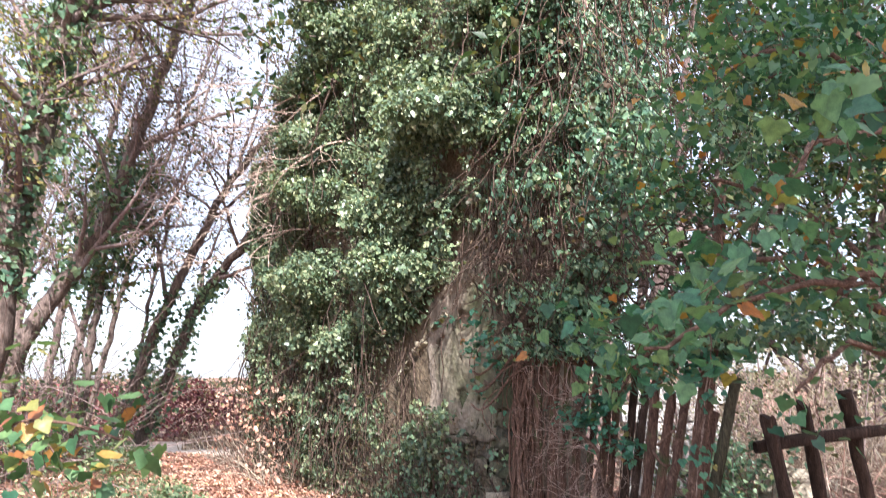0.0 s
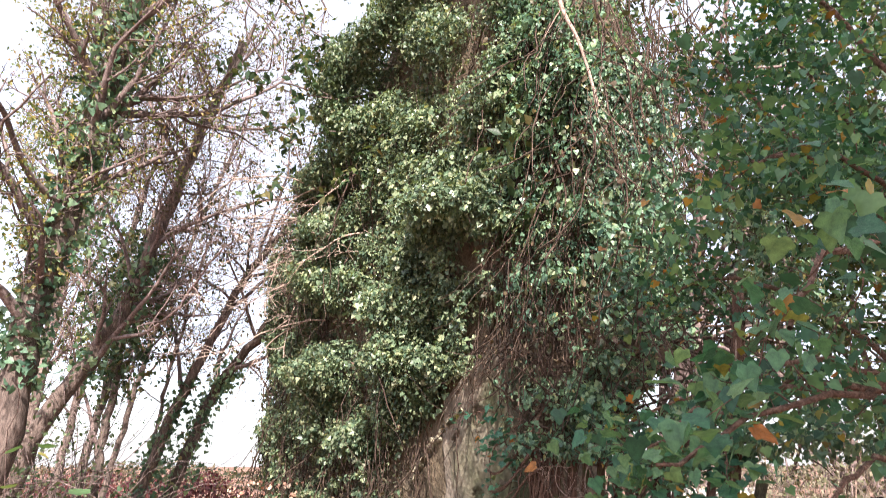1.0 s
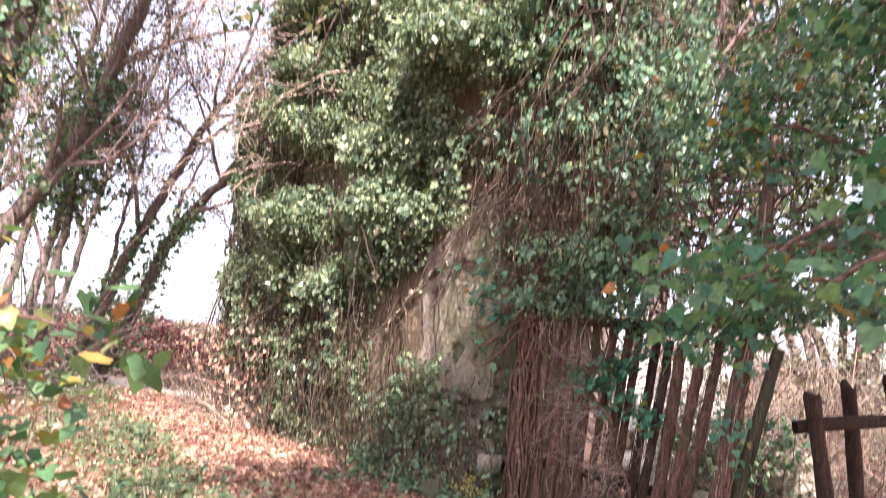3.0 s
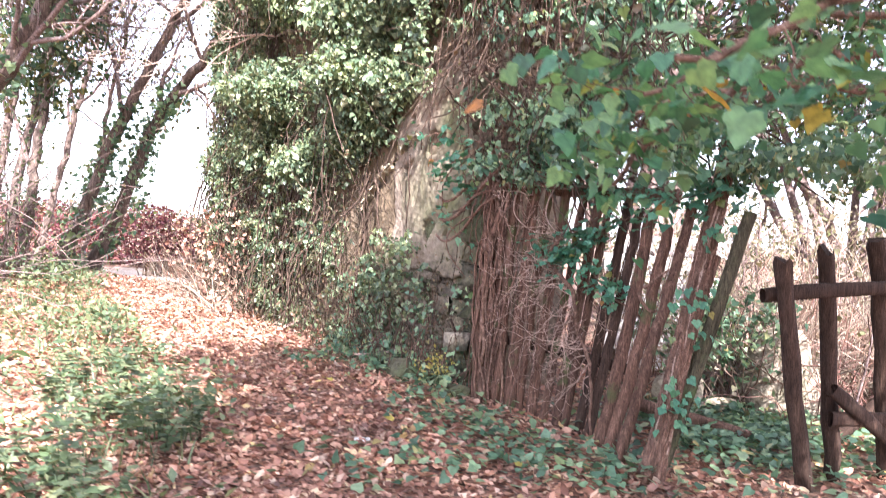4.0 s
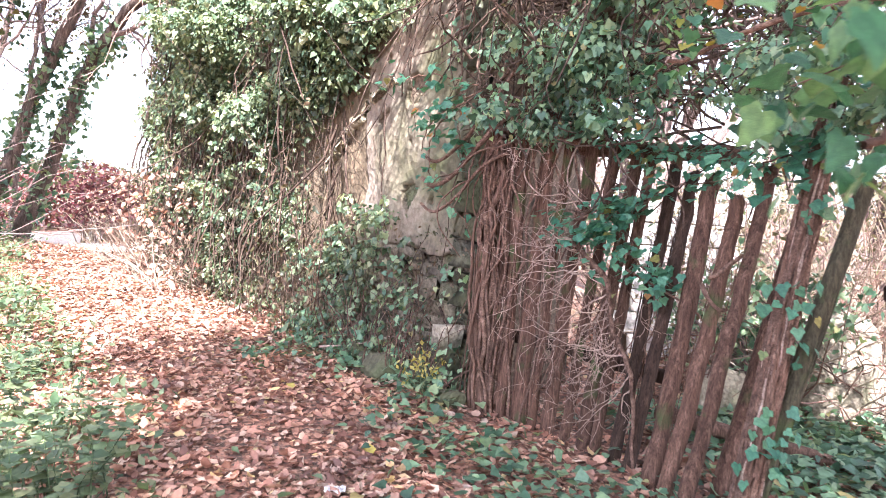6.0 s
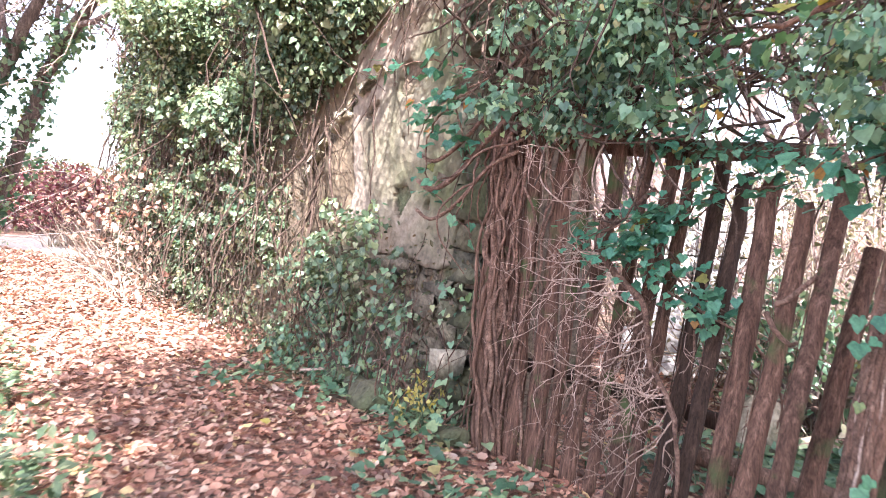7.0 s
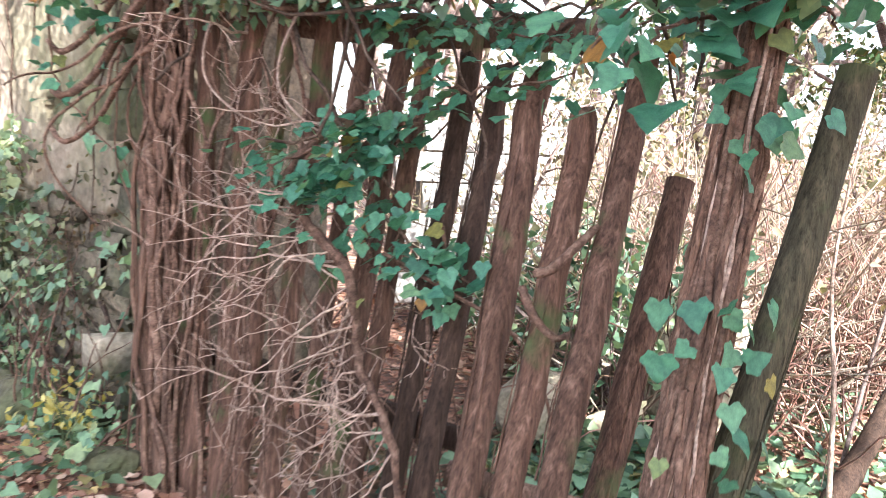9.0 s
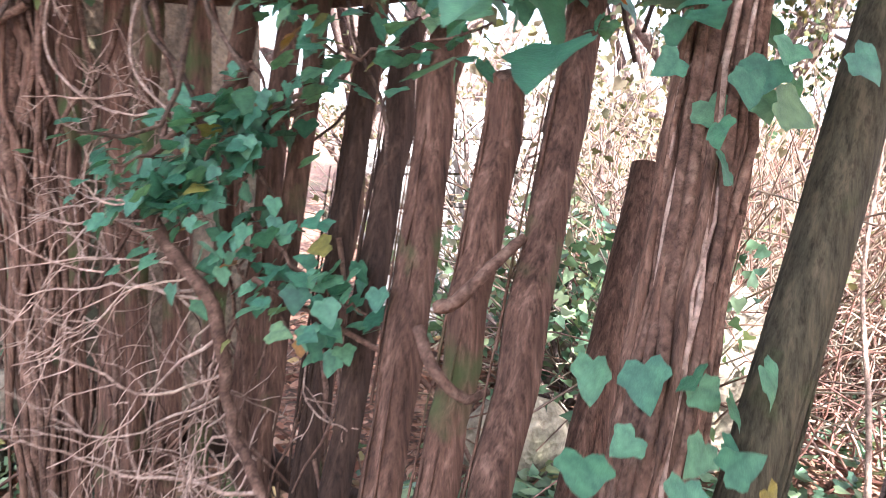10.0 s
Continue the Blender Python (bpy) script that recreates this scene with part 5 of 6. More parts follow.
    P = np.delete(P, front, 0)
    n = len(P)
    add_mixed(g, ("lobed", "heart", "lobed"), P, rand_dirs(n) * 0.8 - UP * 0.5, rand_dirs(n) * 0.6 + UP, 0.022 + 0.04 * rng.random(n) ** 1.6)
    high = T[T[:, 2] > 2.7]
    n = 9000
    P = high[rng.integers(len(high), size=n)] + rng.normal(0, 0.17, (n, 3))
    add_mixed(g, ("lobed", "heart"), P, rand_dirs(n) * 0.8 - UP * 0.5, rand_dirs(n) * 0.6 + UP, rng.uniform(0.026, 0.056, n))
    part("foliage", g, SHRUB, ob, "green lobed leaves, a few turned yellow and orange", kind="stuff")


rng = np.random.default_rng(202)
near_shrub()


def path_side_plant(foot, size, leaves, label, mat=None):
    foot = np.asarray(foot, dtype=np.float64)
    ob = thing("leafy_plant", label, "plant", at=tuple(foot))
    st, g, T = Geo(), Geo(), []
    for _ in range(6):
        q = wander((0, 0, 0), UP + rng.normal(0, 0.35, 3), size * rng.uniform(0.8, 1.15), 10, 0.14)
        add_tube(st, q, np.linspace(0.010, 0.004, 10), 5, tip=False)
        sprout(st, q, 0.007, 1, 4, 0.6, 0.4, 0.2, (0, 0, 0), 4, T)
        T.append(q[4:])
    part("stem", st, VINE, ob, smooth=True)
    T = np.concatenate(T)
    P = T[rng.integers(len(T), size=leaves)] + rng.normal(0, 0.06, (leaves, 3))
    add_leaves(g, "ivy", P, rand_dirs(leaves) * 0.8 - UP * 0.3, rand_dirs(leaves) * 0.5 + UP, rng.uniform(0.06, 0.12, leaves))
    part("foliage", g, mat or SHRUB, ob, kind="stuff")


path_side_plant((-2.7, 5.0, 0.0), 1.0, 160, "low leafy plant at the edge of the path")


def verge_branch():
    """A leafy shoot that leans into the path at eye height."""
    foot = np.array((-2.8, 4.0, -0.12))
    ob = thing("leaning_shrub", "leafy shrub with yellow and orange leaves leaning into the path", "shrub", at=tuple(foot))
    T = []
    for ctrl in ([(0, 0, 0.1), (0.15, -0.05, 0.8), (0.5, -0.2, 1.45), (1.0, -0.4, 1.62), (1.35, -0.5, 1.55)],
                 [(0, 0, 0), (0.0, 0.1, 0.9), (0.25, 0.1, 1.5), (0.7, 0.0, 1.55), (1.0, -0.1, 1.4)],
                 [(0, 0.1, 0), (-0.2, 0.2, 0.8), (-0.1, 0.2, 1.4), (0.3, 0.1, 1.75)],
                 [(0.1, 0.1, 0), (0.4, 0.2, 0.7), (0.8, 0.1, 1.1), (1.0, -0.1, 1.15)]):
        g = Geo()
        q = smooth_line(ctrl, 22) + rng.normal(0, 0.01, (22, 3))
        add_tube(g, q, np.linspace(0.014, 0.004, 22), 5, tip=False)
        tips = []
        sprout(g, q, 0.008, 1, 7, 0.6, 0.22, 0.2, (0, 0, 0), 4, tips, 0.4)
        part("branch", g, VINE, ob, smooth=True)
        T += tips + [q[11:]]
    T = np.concatenate(T)
    n = 300
    g = Geo()
    P = T[rng.integers(len(T), size=n)] + rng.normal(0, 0.06, (n, 3))
    add_leaves(g, "lobed", P, rand_dirs(n) * 0.8 - UP * 0.3, rand_dirs(n) * 0.5 + UP, rng.uniform(0.04, 0.085, n))
    part("foliage", g, TURNING, ob, "green leaves, some yellow and orange", kind="stuff")


rng = np.random.default_rng(203)
verge_branch()


# ---- trees on the far side of the path ----
def tree(label, ctrl, r0, r1, limbs, leaves, leaf_size, mat, ivy=0, ivy_r=0.5, ivy_span=(0.1, 0.8), depth=3, count=7, pull=(0, 0, 0.04), ivy_mat=None, fine=0.007):
    foot = np.asarray(ctrl[0], dtype=np.float64)
    ob = thing("tree", label, "tree", at=tuple(foot))
    line = smooth_line(np.asarray(ctrl) - foot, 40)
    line[1:] += rng.normal(0, 0.02, (39, 3))
    g = Geo()
    rad = np.linspace(r0, r1, 40)
    rad[:3] *= (1.35, 1.2, 1.08)
    add_tube(g, line, rad, 10, 0.07)
    part("trunk", g, TRUNK, ob, smooth=True)
    g, T = Geo(), []
    for _ in range(limbs):
        i = rng.integers(12, 39)
        q = wander(line[i], unit(line[min(i + 1, 39)] - line[i - 1]) + rand_dirs(1)[0] * 0.9, rng.uniform(1.5, 3.6), 12, 0.16, pull)
        r = rad[i] * rng.uniform(0.3, 0.55)
        add_tube(g, q, np.linspace(r, 0.008, 12), 6, tip=False)
        T.append(q[5:])
        sprout(g, q, r, depth, count, 0.55, 0.5, 0.2, pull, 4, T, 0.2, fine)
    part("limb", g, GREYTWIG, ob, "bare grey-brown twigs", True)
    if leaves:
        T = np.concatenate(T)
        P = T[rng.integers(len(T), size=leaves)] + rng.normal(0, 0.1, (leaves, 3))
        g = Geo()
        add_leaves(g, "oval", P, rand_dirs(leaves) - UP * 0.6, rand_dirs(leaves), rng.uniform(0.6, 1.3, leaves) * leaf_size)
        part("crown", g, mat, ob, "thin autumn leaves", kind="stuff")
    if ivy:
        g = Geo()
        f = rng.uniform(ivy_span[0], ivy_span[1], ivy) * 39
        i = np.clip(f.astype(int), 0, 38)
        P = line[i] + (line[i + 1] - line[i]) * (f - i)[:, None]
        lump = np.array([0.45 + 0.75 * abs(fnoise(p[2], p[0], 0.9, 2.0)) * 2 for p in P])
        P = P + rand_dirs(ivy) * (rng.random(ivy) ** 0.5 * ivy_r * lump)[:, None]
        add_leaves(g, "heart", P, rand_dirs(ivy) - UP * 0.7, rand_dirs(ivy) + UP * 0.5, rng.uniform(0.07, 0.14, ivy))
        part("ivy", g, ivy_mat or IVY, ob, "dark ivy wrapped round the trunk", kind="stuff")
    return ob


rng = np.random.default_rng(204)
tree("large ivy-clad tree leaning over the path", [(-6.1, 10.5, 0.1), (-5.7, 10.5, 2.3), (-5.55, 10.5, 3.7), (-5.23, 10.5, 5.5), (-4.9, 10.5, 7.3), (-4.3, 10.4, 9.2), (-3.7, 10.2, 11.0)], 0.24, 0.10, 34, 10500, 0.072, SUNLEAF, 4000, 0.55, (0.22, 0.95))
tree("crooked grey leaning tree with fine bare twigs", [(-7.2, 13.0, 0.1), (-6.5, 13.0, 2.3), (-5.6, 13.0, 3.8), (-5.05, 13.0, 5.2), (-4.5, 12.9, 6.9), (-3.7, 12.7, 9.0)], 0.17, 0.06, 20, 2800, 0.06, CROWN, 400, 0.4, (0.3, 0.6), fine=0.005)
# backlit ivy clump: its shade comes from the darker thicket leaf colour
tree("slender tree hung with a dark clump of ivy", [(-6.5, 15.0, 0.1), (-6.3, 15.0, 2.2), (-6.1, 15.0, 4.6), (-5.8, 15.0, 6.6)], 0.10, 0.04, 7, 700, 0.10, CROWN, 2000, 1.1, (0.48, 0.86), ivy_mat=BACKLEAF)
tree("leaning bare tree at the turn of the path", [(-6.35, 16.0, 0.1), (-5.84, 16.0, 1.5), (-5.4, 16.0, 2.8), (-4.64, 16.0, 4.5), (-4.05, 15.9, 5.6), (-3.0, 15.6, 6.9), (-2.2, 15.3, 8.6)], 0.125, 0.05, 18, 2400, 0.09, CROWN, 500, 0.35, (0.05, 0.4), fine=0.005)
tree("bare tree leaning towards the wall's corner", [(-5.9, 16.4, 0.1), (-5.25, 16.3, 1.8), (-4.6, 16.0, 3.2), (-3.45, 15.0, 4.3), (-2.5, 14.0, 5.0), (-1.55, 12.8, 5.3), (-0.9, 12.0, 5.9)], 0.13, 0.04, 16, 1200, 0.09, CROWN, 700, 0.4, (0.05, 0.4), fine=0.005)
tree("tall tree with a thin yellowing crown behind the others", [(-10.0, 19.0, 0.1), (-9.6, 19.0, 4.0), (-9.0, 18.8, 8.0), (-8.0, 18.6, 12.5)], 0.16, 0.06, 30, 8500, 0.10, SUNLEAF, fine=0.006)
tree("thin tree with brown twigs near the wall's corner", [(-7.9, 18.6, 0.1), (-7.3, 18.6, 3.0), (-6.5, 18.5, 6.0), (-5.2, 18.3, 9.5)], 0.08, 0.035, 20, 1500, 0.08, CROWN, fine=0.005)
tree("thin bare tree under the larger ones", [(-8.2, 17.0, 0.1), (-7.8, 17.0, 3.0), (-7.0, 16.8, 6.5), (-6.0, 16.5, 10.5)], 0.10, 0.04, 20, 1500, 0.08, CROWN, fine=0.005)
tree("slender tree with yellowing twigs over the path", [(-6.9, 15.2, 0.1), (-6.4, 15.2, 3.5), (-5.4, 15.0, 7.0), (-4.0, 14.6, 10.5)], 0.09, 0.035, 18, 1600, 0.075, CROWN, fine=0.005)

for k, (x, y) in enumerate(((-8.6, 15.8), (-6.6, 17.8))):
    tree("slender sapling with a haze of fine pinkish twigs", [(x, y, 0.1), (x + 0.3, y, 3.0), (x + 0.9, y - 0.1, 6.0), (x + 1.8, y - 0.3, 9.0)], 0.05, 0.02, 16, 1500, 0.07, SUNLEAF if k % 2 else CROWN, depth=3, count=7, fine=0.005)


def vine_curtain():
    """Fine hanging stems and brown growth low between the left-hand trunks."""
    at = np.array((-7.2, 12.0, 0.0))
    ob = thing("bramble", "brown tangle of dry bramble canes under the trees", "bramble", at=tuple(at))
    g = Geo()
    for _ in range(420):
        p = np.array((rng.uniform(-9.5, -5.6), rng.uniform(10.5, 14.5), 0.0)) - at
        q = wander(p, UP + rng.normal(0, 0.35, 3), rng.uniform(1.5, 4.6), 12, 0.17, -UP * 0.07)
        add_tube(g, q, np.linspace(0.010, 0.004, 12), 3, tip=False)
    part("cane", g, GREYTWIG, ob, kind="stuff")
    g = Geo()
    n = 4200
    P = np.stack([rng.uniform(-9.5, -5.4, n), rng.uniform(10.5, 14.5, n), rng.uniform(0.1, 3.6, n) * rng.random(n) ** 0.4], -1) - at
    add_leaves(g, "oval", P, rand_dirs(n) - UP * 0.4, rand_dirs(n) + UP * 0.6, rng.uniform(0.06, 0.12, n))
    part("foliage", g, WEED, ob, kind="stuff")


rng = np.random.default_rng(205)
vine_curtain()


def dead_spray():
    """Pale arching canes that hang from the wall's crest."""
    at = on_wall(5.0, 5.4, 0.2)
    ob = thing("dead_cane_spray", "pale sunlit dead canes arching out from the ivied wall", "branch", at=tuple(at))
    for k in range(24):
        g = Geo()
        start = on_wall(rng.uniform(3.2, 6.2), rng.uniform(3.8, 6.4), 0.35) - at
        q = wander(start, U * rng.uniform(0.2, 1.0) + OUT * rng.uniform(0.5, 1.1) + UP * rng.uniform(-0.6, 0.5), rng.uniform(1.0, 2.3), 12, 0.15, -UP * 0.05)
        add_tube(g, q, np.linspace(0.014, 0.005, 12), 5, tip=False)
        sprout(g, q, 0.010, 2, 5, 0.5, 0.5, 0.2, -UP * 0.03, 4, None, 0.2, 0.005)
        part("cane", g, PALETWIG, ob, smooth=True)


rng = np.random.default_rng(206)
dead_spray()


def corner_canes():
    """Pale bare boughs of the leaning tree, spread before the wall's corner."""
    at = np.array((-3.0, 14.4, 4.7))
    ob = thing("bare_boughs", "pale sunlit bare boughs spread before the ivied corner", "branch", at=tuple(at))
    for _ in range(26):
        f = rng.random()
        start = np.array((-3.3 + 1.7 * f, 14.9 - 2.1 * f, 4.3 + 1.0 * f)) - at
        q = wander(start, np.array((0.75, -0.75, 0.15)) + rng.normal(0, 0.33, 3), rng.uniform(1.2, 2.7), 13, 0.14, (0, 0, -0.01))
        g = Geo()
        add_tube(g, q, np.linspace(0.036, 0.012, 13), 5, tip=False)
        sprout(g, q, 0.023, 2, 8, 0.6, 0.55, 0.18, (0, 0, 0), 4, None, 0.15, 0.008)
        part("bough", g, PALETWIG, ob, smooth=True)


rng = np.random.default_rng(211)
corner_canes()


def bank():
    """Russet brambles heaped at the turn of the path."""
    at = np.array((-7.5, 22.4, 0.0))
    ob = thing("bramble_heap", "heap of russet red-brown brambles at the turn of the path", "bramble", at=tuple(at))
    g, st = Geo(), Geo()
    n = 9000
    x = rng.uniform(-5.5, 3.6, n)
    prof = np.array([1.55 + 0.25 * fnoise(a, 0, 0.7) - 0.35 * max(0, a - 1.2) for a in x])
    y = rng.normal(0, 0.55, n)
    z = prof * rng.random(n) ** 0.6 * np.exp(-(y / 1.1) ** 2)
    add_leaves(g, "oval", np.stack([x, y, z], -1), rand_dirs(n) - UP * 0.3, rand_dirs(n) + UP * 0.6 - np.array((0, 0.5, 0)), rng.uniform(0.08, 0.17, n))
    part("foliage", g, RUSSET, ob, kind="stuff")
    for _ in range(260):
        q = wander((rng.uniform(-5.5, 3.6), rng.normal(0, 0.5), 0), UP + rng.normal(0, 0.5, 3), rng.uniform(1.0, 2.1), 10, 0.2, -UP * 0.1)
        add_tube(st, q, np.linspace(0.012, 0.005, 10), 3, tip=False)
    part("cane", st, VINE, ob, kind="stuff")
    # dry grass in the sun beside it
    at2 = np.array((-4.0, 20.6, 0.0))
    ob = tagged(thing("dry_grass", "bleached dry grass in the sun beside the path", "grass", at=tuple(at2), kind="stuff"))
    g = Geo()
    n = 2600
    P = np.stack([rng.uniform(-1.6, 3.0, n), rng.uniform(-2.5, 3.0, n), np.zeros(n)], -1)
    add_leaves(g, "blade", P, np.tile(UP, (n, 1)) + rng.normal(0, 0.3, (n, 3)), rand_dirs(n), rng.uniform(0.25, 0.6, n))
    m = part("blade", g, STRAW, ob, kind="stuff")
    return m


rng = np.random.default_rng(207)
bank()


def far_hedge():
    at = np.array((-10.0, 60.0, 0.0))
    ob = thing("far_hedge", "pale distant hedge across the open field", "hedge", at=tuple(at), kind="stuff")
    g = Geo()
    n = 9000
    x = rng.uniform(-45, 45, n)
    y = rng.normal(0, 1.5, n)
    z = rng.random(n) * np.array([1.8 + 0.8 * fnoise(a, 0, 0.12) for a in x])
    add_leaves(g, "oval", np.stack([x, y, z], -1), rand_dirs(n), rand_dirs(n) + UP, rng.uniform(0.25, 0.5, n))
    part("foliage", g, CROWN, ob, kind="stuff")


far_hedge()


# ---- clearing behind the fence ----
def clearing():
    at = np.array((4.5, 9.5, 0.0))
    ob = thing("dry_brush", "thicket of pale sunlit dry stalks behind the fence", "brush", at=tuple(at), kind="stuff")
    g = Geo()
    for _ in range(4200):
        p = np.array((rng.uniform(2.6, 9.0), 7.9 + 4.5 * rng.random() ** 1.4, 0.0)) - at
        q = wander(p, UP + rng.normal(0, 0.45, 3), rng.uniform(0.5, 2.0), 6, 0.22, -UP * 0.12)
        add_tube(g, q, np.linspace(0.007, 0.003, 6), 3, tip=False)
    part("stalk", g, STRAW, ob, kind="stuff")
    g = Geo()
    for _ in range(800):
        p = np.array((rng.uniform(3.0, 7.5), rng.uniform(7.4, 9.6), 0.0)) - at
        q = wander(p, UP + rng.normal(0, 0.6, 3), rng.uniform(0.6, 1.5), 8, 0.25, -UP * 0.12)
        add_tube(g, q, np.linspace(0.007, 0.003, 8), 3, tip=False)
    part("cane", g, REDCANE, ob, "reddish bramble canes", kind="stuff")
    g = Geo()
    n = 9000
    P = np.stack([rng.uniform(1.9, 8.5, n), 7.7 + 3.5 * rng.random(n), rng.random(n) ** 1.5 * 1.9], -1) - at
    keep = np.array([rng.random() < 0.45 + 1.2 * fnoise(p[0], p[2], 1.8, 3.0) for p in P])
    P = P[keep]
    n = len(P)
    add_mixed(g, ("oval", "heart", "curl"), P, rand_dirs(n) - UP * 0.3, rand_dirs(n) + UP * 0.8, rng.uniform(0.03, 0.075, n))
    part("foliage", g, PALELEAF, ob, "bleached sunlit leaves", kind="stuff")
    # pale rocks
    for c, r in (((3.2, 8.0, 0.25), (0.32, 0.25, 0.55)), ((3.4, 8.6, 0.2), (0.7, 0.4, 0.45)), ((2.3, 8.0, 0.15), (0.22, 0.16, 0.2))):
        boulder("pale bare limestone boulder in the sun", c, r, PALESTONE)
    boulder("flat pale stone among the ground ivy", (2.68, 7.96, 0.06), (0.14, 0.08, 0.07), PALESTONE)


def boulder(label, c, r, mat, name="boulder", group="boulders in the clearing"):
    bm = bmesh.new()
    bmesh.ops.create_icosphere(bm, subdivisions=3, radius=1.0)
    for v in bm.verts:
        k = 1 + 0.28 * noise.noise(v.co * 1.3 + Vector(c)) + 0.08 * noise.noise(v.co * 4 + Vector(c))
        v.co = Vector((v.co.x * r[0] * k, v.co.y * r[1] * k, v.co.z * r[2] * k))
        v.co.z = max(v.co.z, -c[2] - 0.05)
    me = bpy.data.meshes.new(name)
    bm.to_mesh(me)
    bm.free()
    me.materials.append(mat)
    ob = new(name, me)
    ob.location = c
    return tagged(ob, label, "stone", group)


rng = np.random.default_rng(208)
clearing()


def block_wall():
    """A low limewashed wall of blocks at the back of the clearing."""
    ob = tagged(thing("wall_back", "low limewashed block wall behind the clearing", "wall", kind="structure", at=(2.3, 9.9, 0)))
    core = Geo()
    slab(core, np.array((0.55, 0.1, 0.72)), np.array((1.0, 0, 0)), UP, np.array((0, -1.0, 0)), (1.1, 1.5, 0.12), 0.004)
    part("core", core, CORE, ob)
    for row in range(7):
        x = -0.2 * (row % 2)
        while x < 1.0:
            g = Geo()
            slab(g, np.array((x + 0.2, 0.0, 0.11 + 0.21 * row)), np.array((1.0, 0, 0)), UP, np.array((0, -1.0, 0)), (0.388, 0.198, 0.06), 0.004)
            part("block", g, BLOCK, ob)
            x += 0.4


block_wall()

log = thing("fallen_log", "fallen brown log lying behind the stakes", "log", at=(2.1, 7.1, 0.5))
g = Geo()
add_tube(g, smooth_line([(-0.5, 0.28, -0.30), (-0.2, 0.05, -0.34), (0.1, -0.1, -0.38), (0.4, -0.2, -0.45)], 18), np.linspace(0.05, 0.04, 18), 10, 0.08)
part("trunk", g, BARK, log, smooth=True)

# block of pale stone and yellow flowers at the gate's foot
block = Geo()
slab(block, np.array((0.0, 0.0, 0.0)), -U, UP, OUT, (0.17, 0.15, 0.16), 0.012)
stone_block = tagged(part("stone_block", block, PALESTONE, None, "pale squared stone block beside the fence foot"), category="stone")
stone_block.location = tuple(np.array((0.50, 8.40, 0.42)))


def rubble():
    for k in range(9):
        u = rng.uniform(-0.1, 1.4)
        p = on_wall(u, 0, rng.uniform(0.08, 0.3))
        s = rng.uniform(0.07, 0.15)
        boulder("mossy fallen stone at the foot of the wall", (p[0], p[1], s * 0.4), (s * 1.3, s, s * 0.8), QUOIN, "fallen_stone", "fallen stones at the wall foot")


rubble()


def flowers():
    at = np.array((0.28, 8.30, 0.0))
    ob = thing("yellow_plant", "small plant with pale yellow leaves at the wall's foot", "plant", at=tuple(at))
    g, st = Geo(), Geo()
    for _ in range(9):
        q = wander(rng.normal(0, 0.03, 3) * (1, 1, 0), UP + rng.normal(0, 0.3, 3), rng.uniform(0.22, 0.36), 6, 0.15)
        add_tube(st, q, np.linspace(0.004, 0.002, 6), 4, tip=False)
        add_leaves(g, "oval", q[3:].repeat(3, 0) + rng.normal(0, 0.02, (9, 3)), rand_dirs(9), rand_dirs(9) + UP, rng.uniform(0.035, 0.06, 9))
    part("stem", st, WEED, ob)
    part("foliage", g, YELLOW, ob, "pale yellow leaves", kind="stuff")


flowers()


def stick(name, label, ctrl, r0, r1, mat, twigs=0):
    foot = np.asarray(ctrl[0], dtype=np.float64)
    ob = thing(name, label, "branch", at=tuple(foot))
    q = smooth_line(np.asarray(ctrl) - foot, 24)
    g = Geo()
    add_tube(g, q, np.linspace(r0, r1, 24), 7, 0.1)
    part("limb", g, mat, ob, smooth=True)
    if twigs:
        for _ in range(twigs):
            g = Geo()
            k = rng.integers(6, 22)
            w = wander(q[k], unit(q[k + 1] - q[k]) + rand_dirs(1)[0] * 0.8, 0.35, 8, 0.15)
            add_tube(g, w, np.linspace(r0 * 0.35, 0.0015, 8), 4, tip=False)
            part("twig", g, mat, ob, smooth=True)


stick("fallen_stick", "thin pale stick lying at the foot of the wall", [(-0.52, 9.50, 0.07), (-0.25, 9.38, 0.12), (0.12, 9.24, 0.24)], 0.012, 0.007, TWIG, 3)
stick("exposed_root", "bent pale root curving out of the leaf litter", [(-1.52, 11.5, 0.02), (-1.36, 11.55, 0.14), (-1.18, 11.6, 0.34), (-0.95, 11.62, 0.42), (-0.7, 11.4, 0.22), (-0.5, 11.2, 0.45)], 0.032, 0.014, TWIG)
stick("fallen_branch", "dark crooked branch propped on the ground behind the fence", [(3.1, 7.05, 0.02), (3.35, 7.15, 0.16), (3.7, 7.3, 0.40), (4.2, 7.5, 0.9)], 0.055, 0.035, DARKWOOD)
stick("sapling", "thin upright sapling with bare twigs", [(3.05, 7.0, 0.0), (3.1, 7.1, 0.5), (3.12, 7.2, 1.0), (3.2, 7.2, 1.7)], 0.012, 0.005, TWIG, 5)
stick("sapling", "thin grey sapling with bare twigs", [(3.3, 7.2, 0.0), (3.45, 7.25, 0.5), (3.5, 7.2, 1.1), (3.7, 7.3, 1.9)], 0.011, 0.005, GREYTWIG, 5)


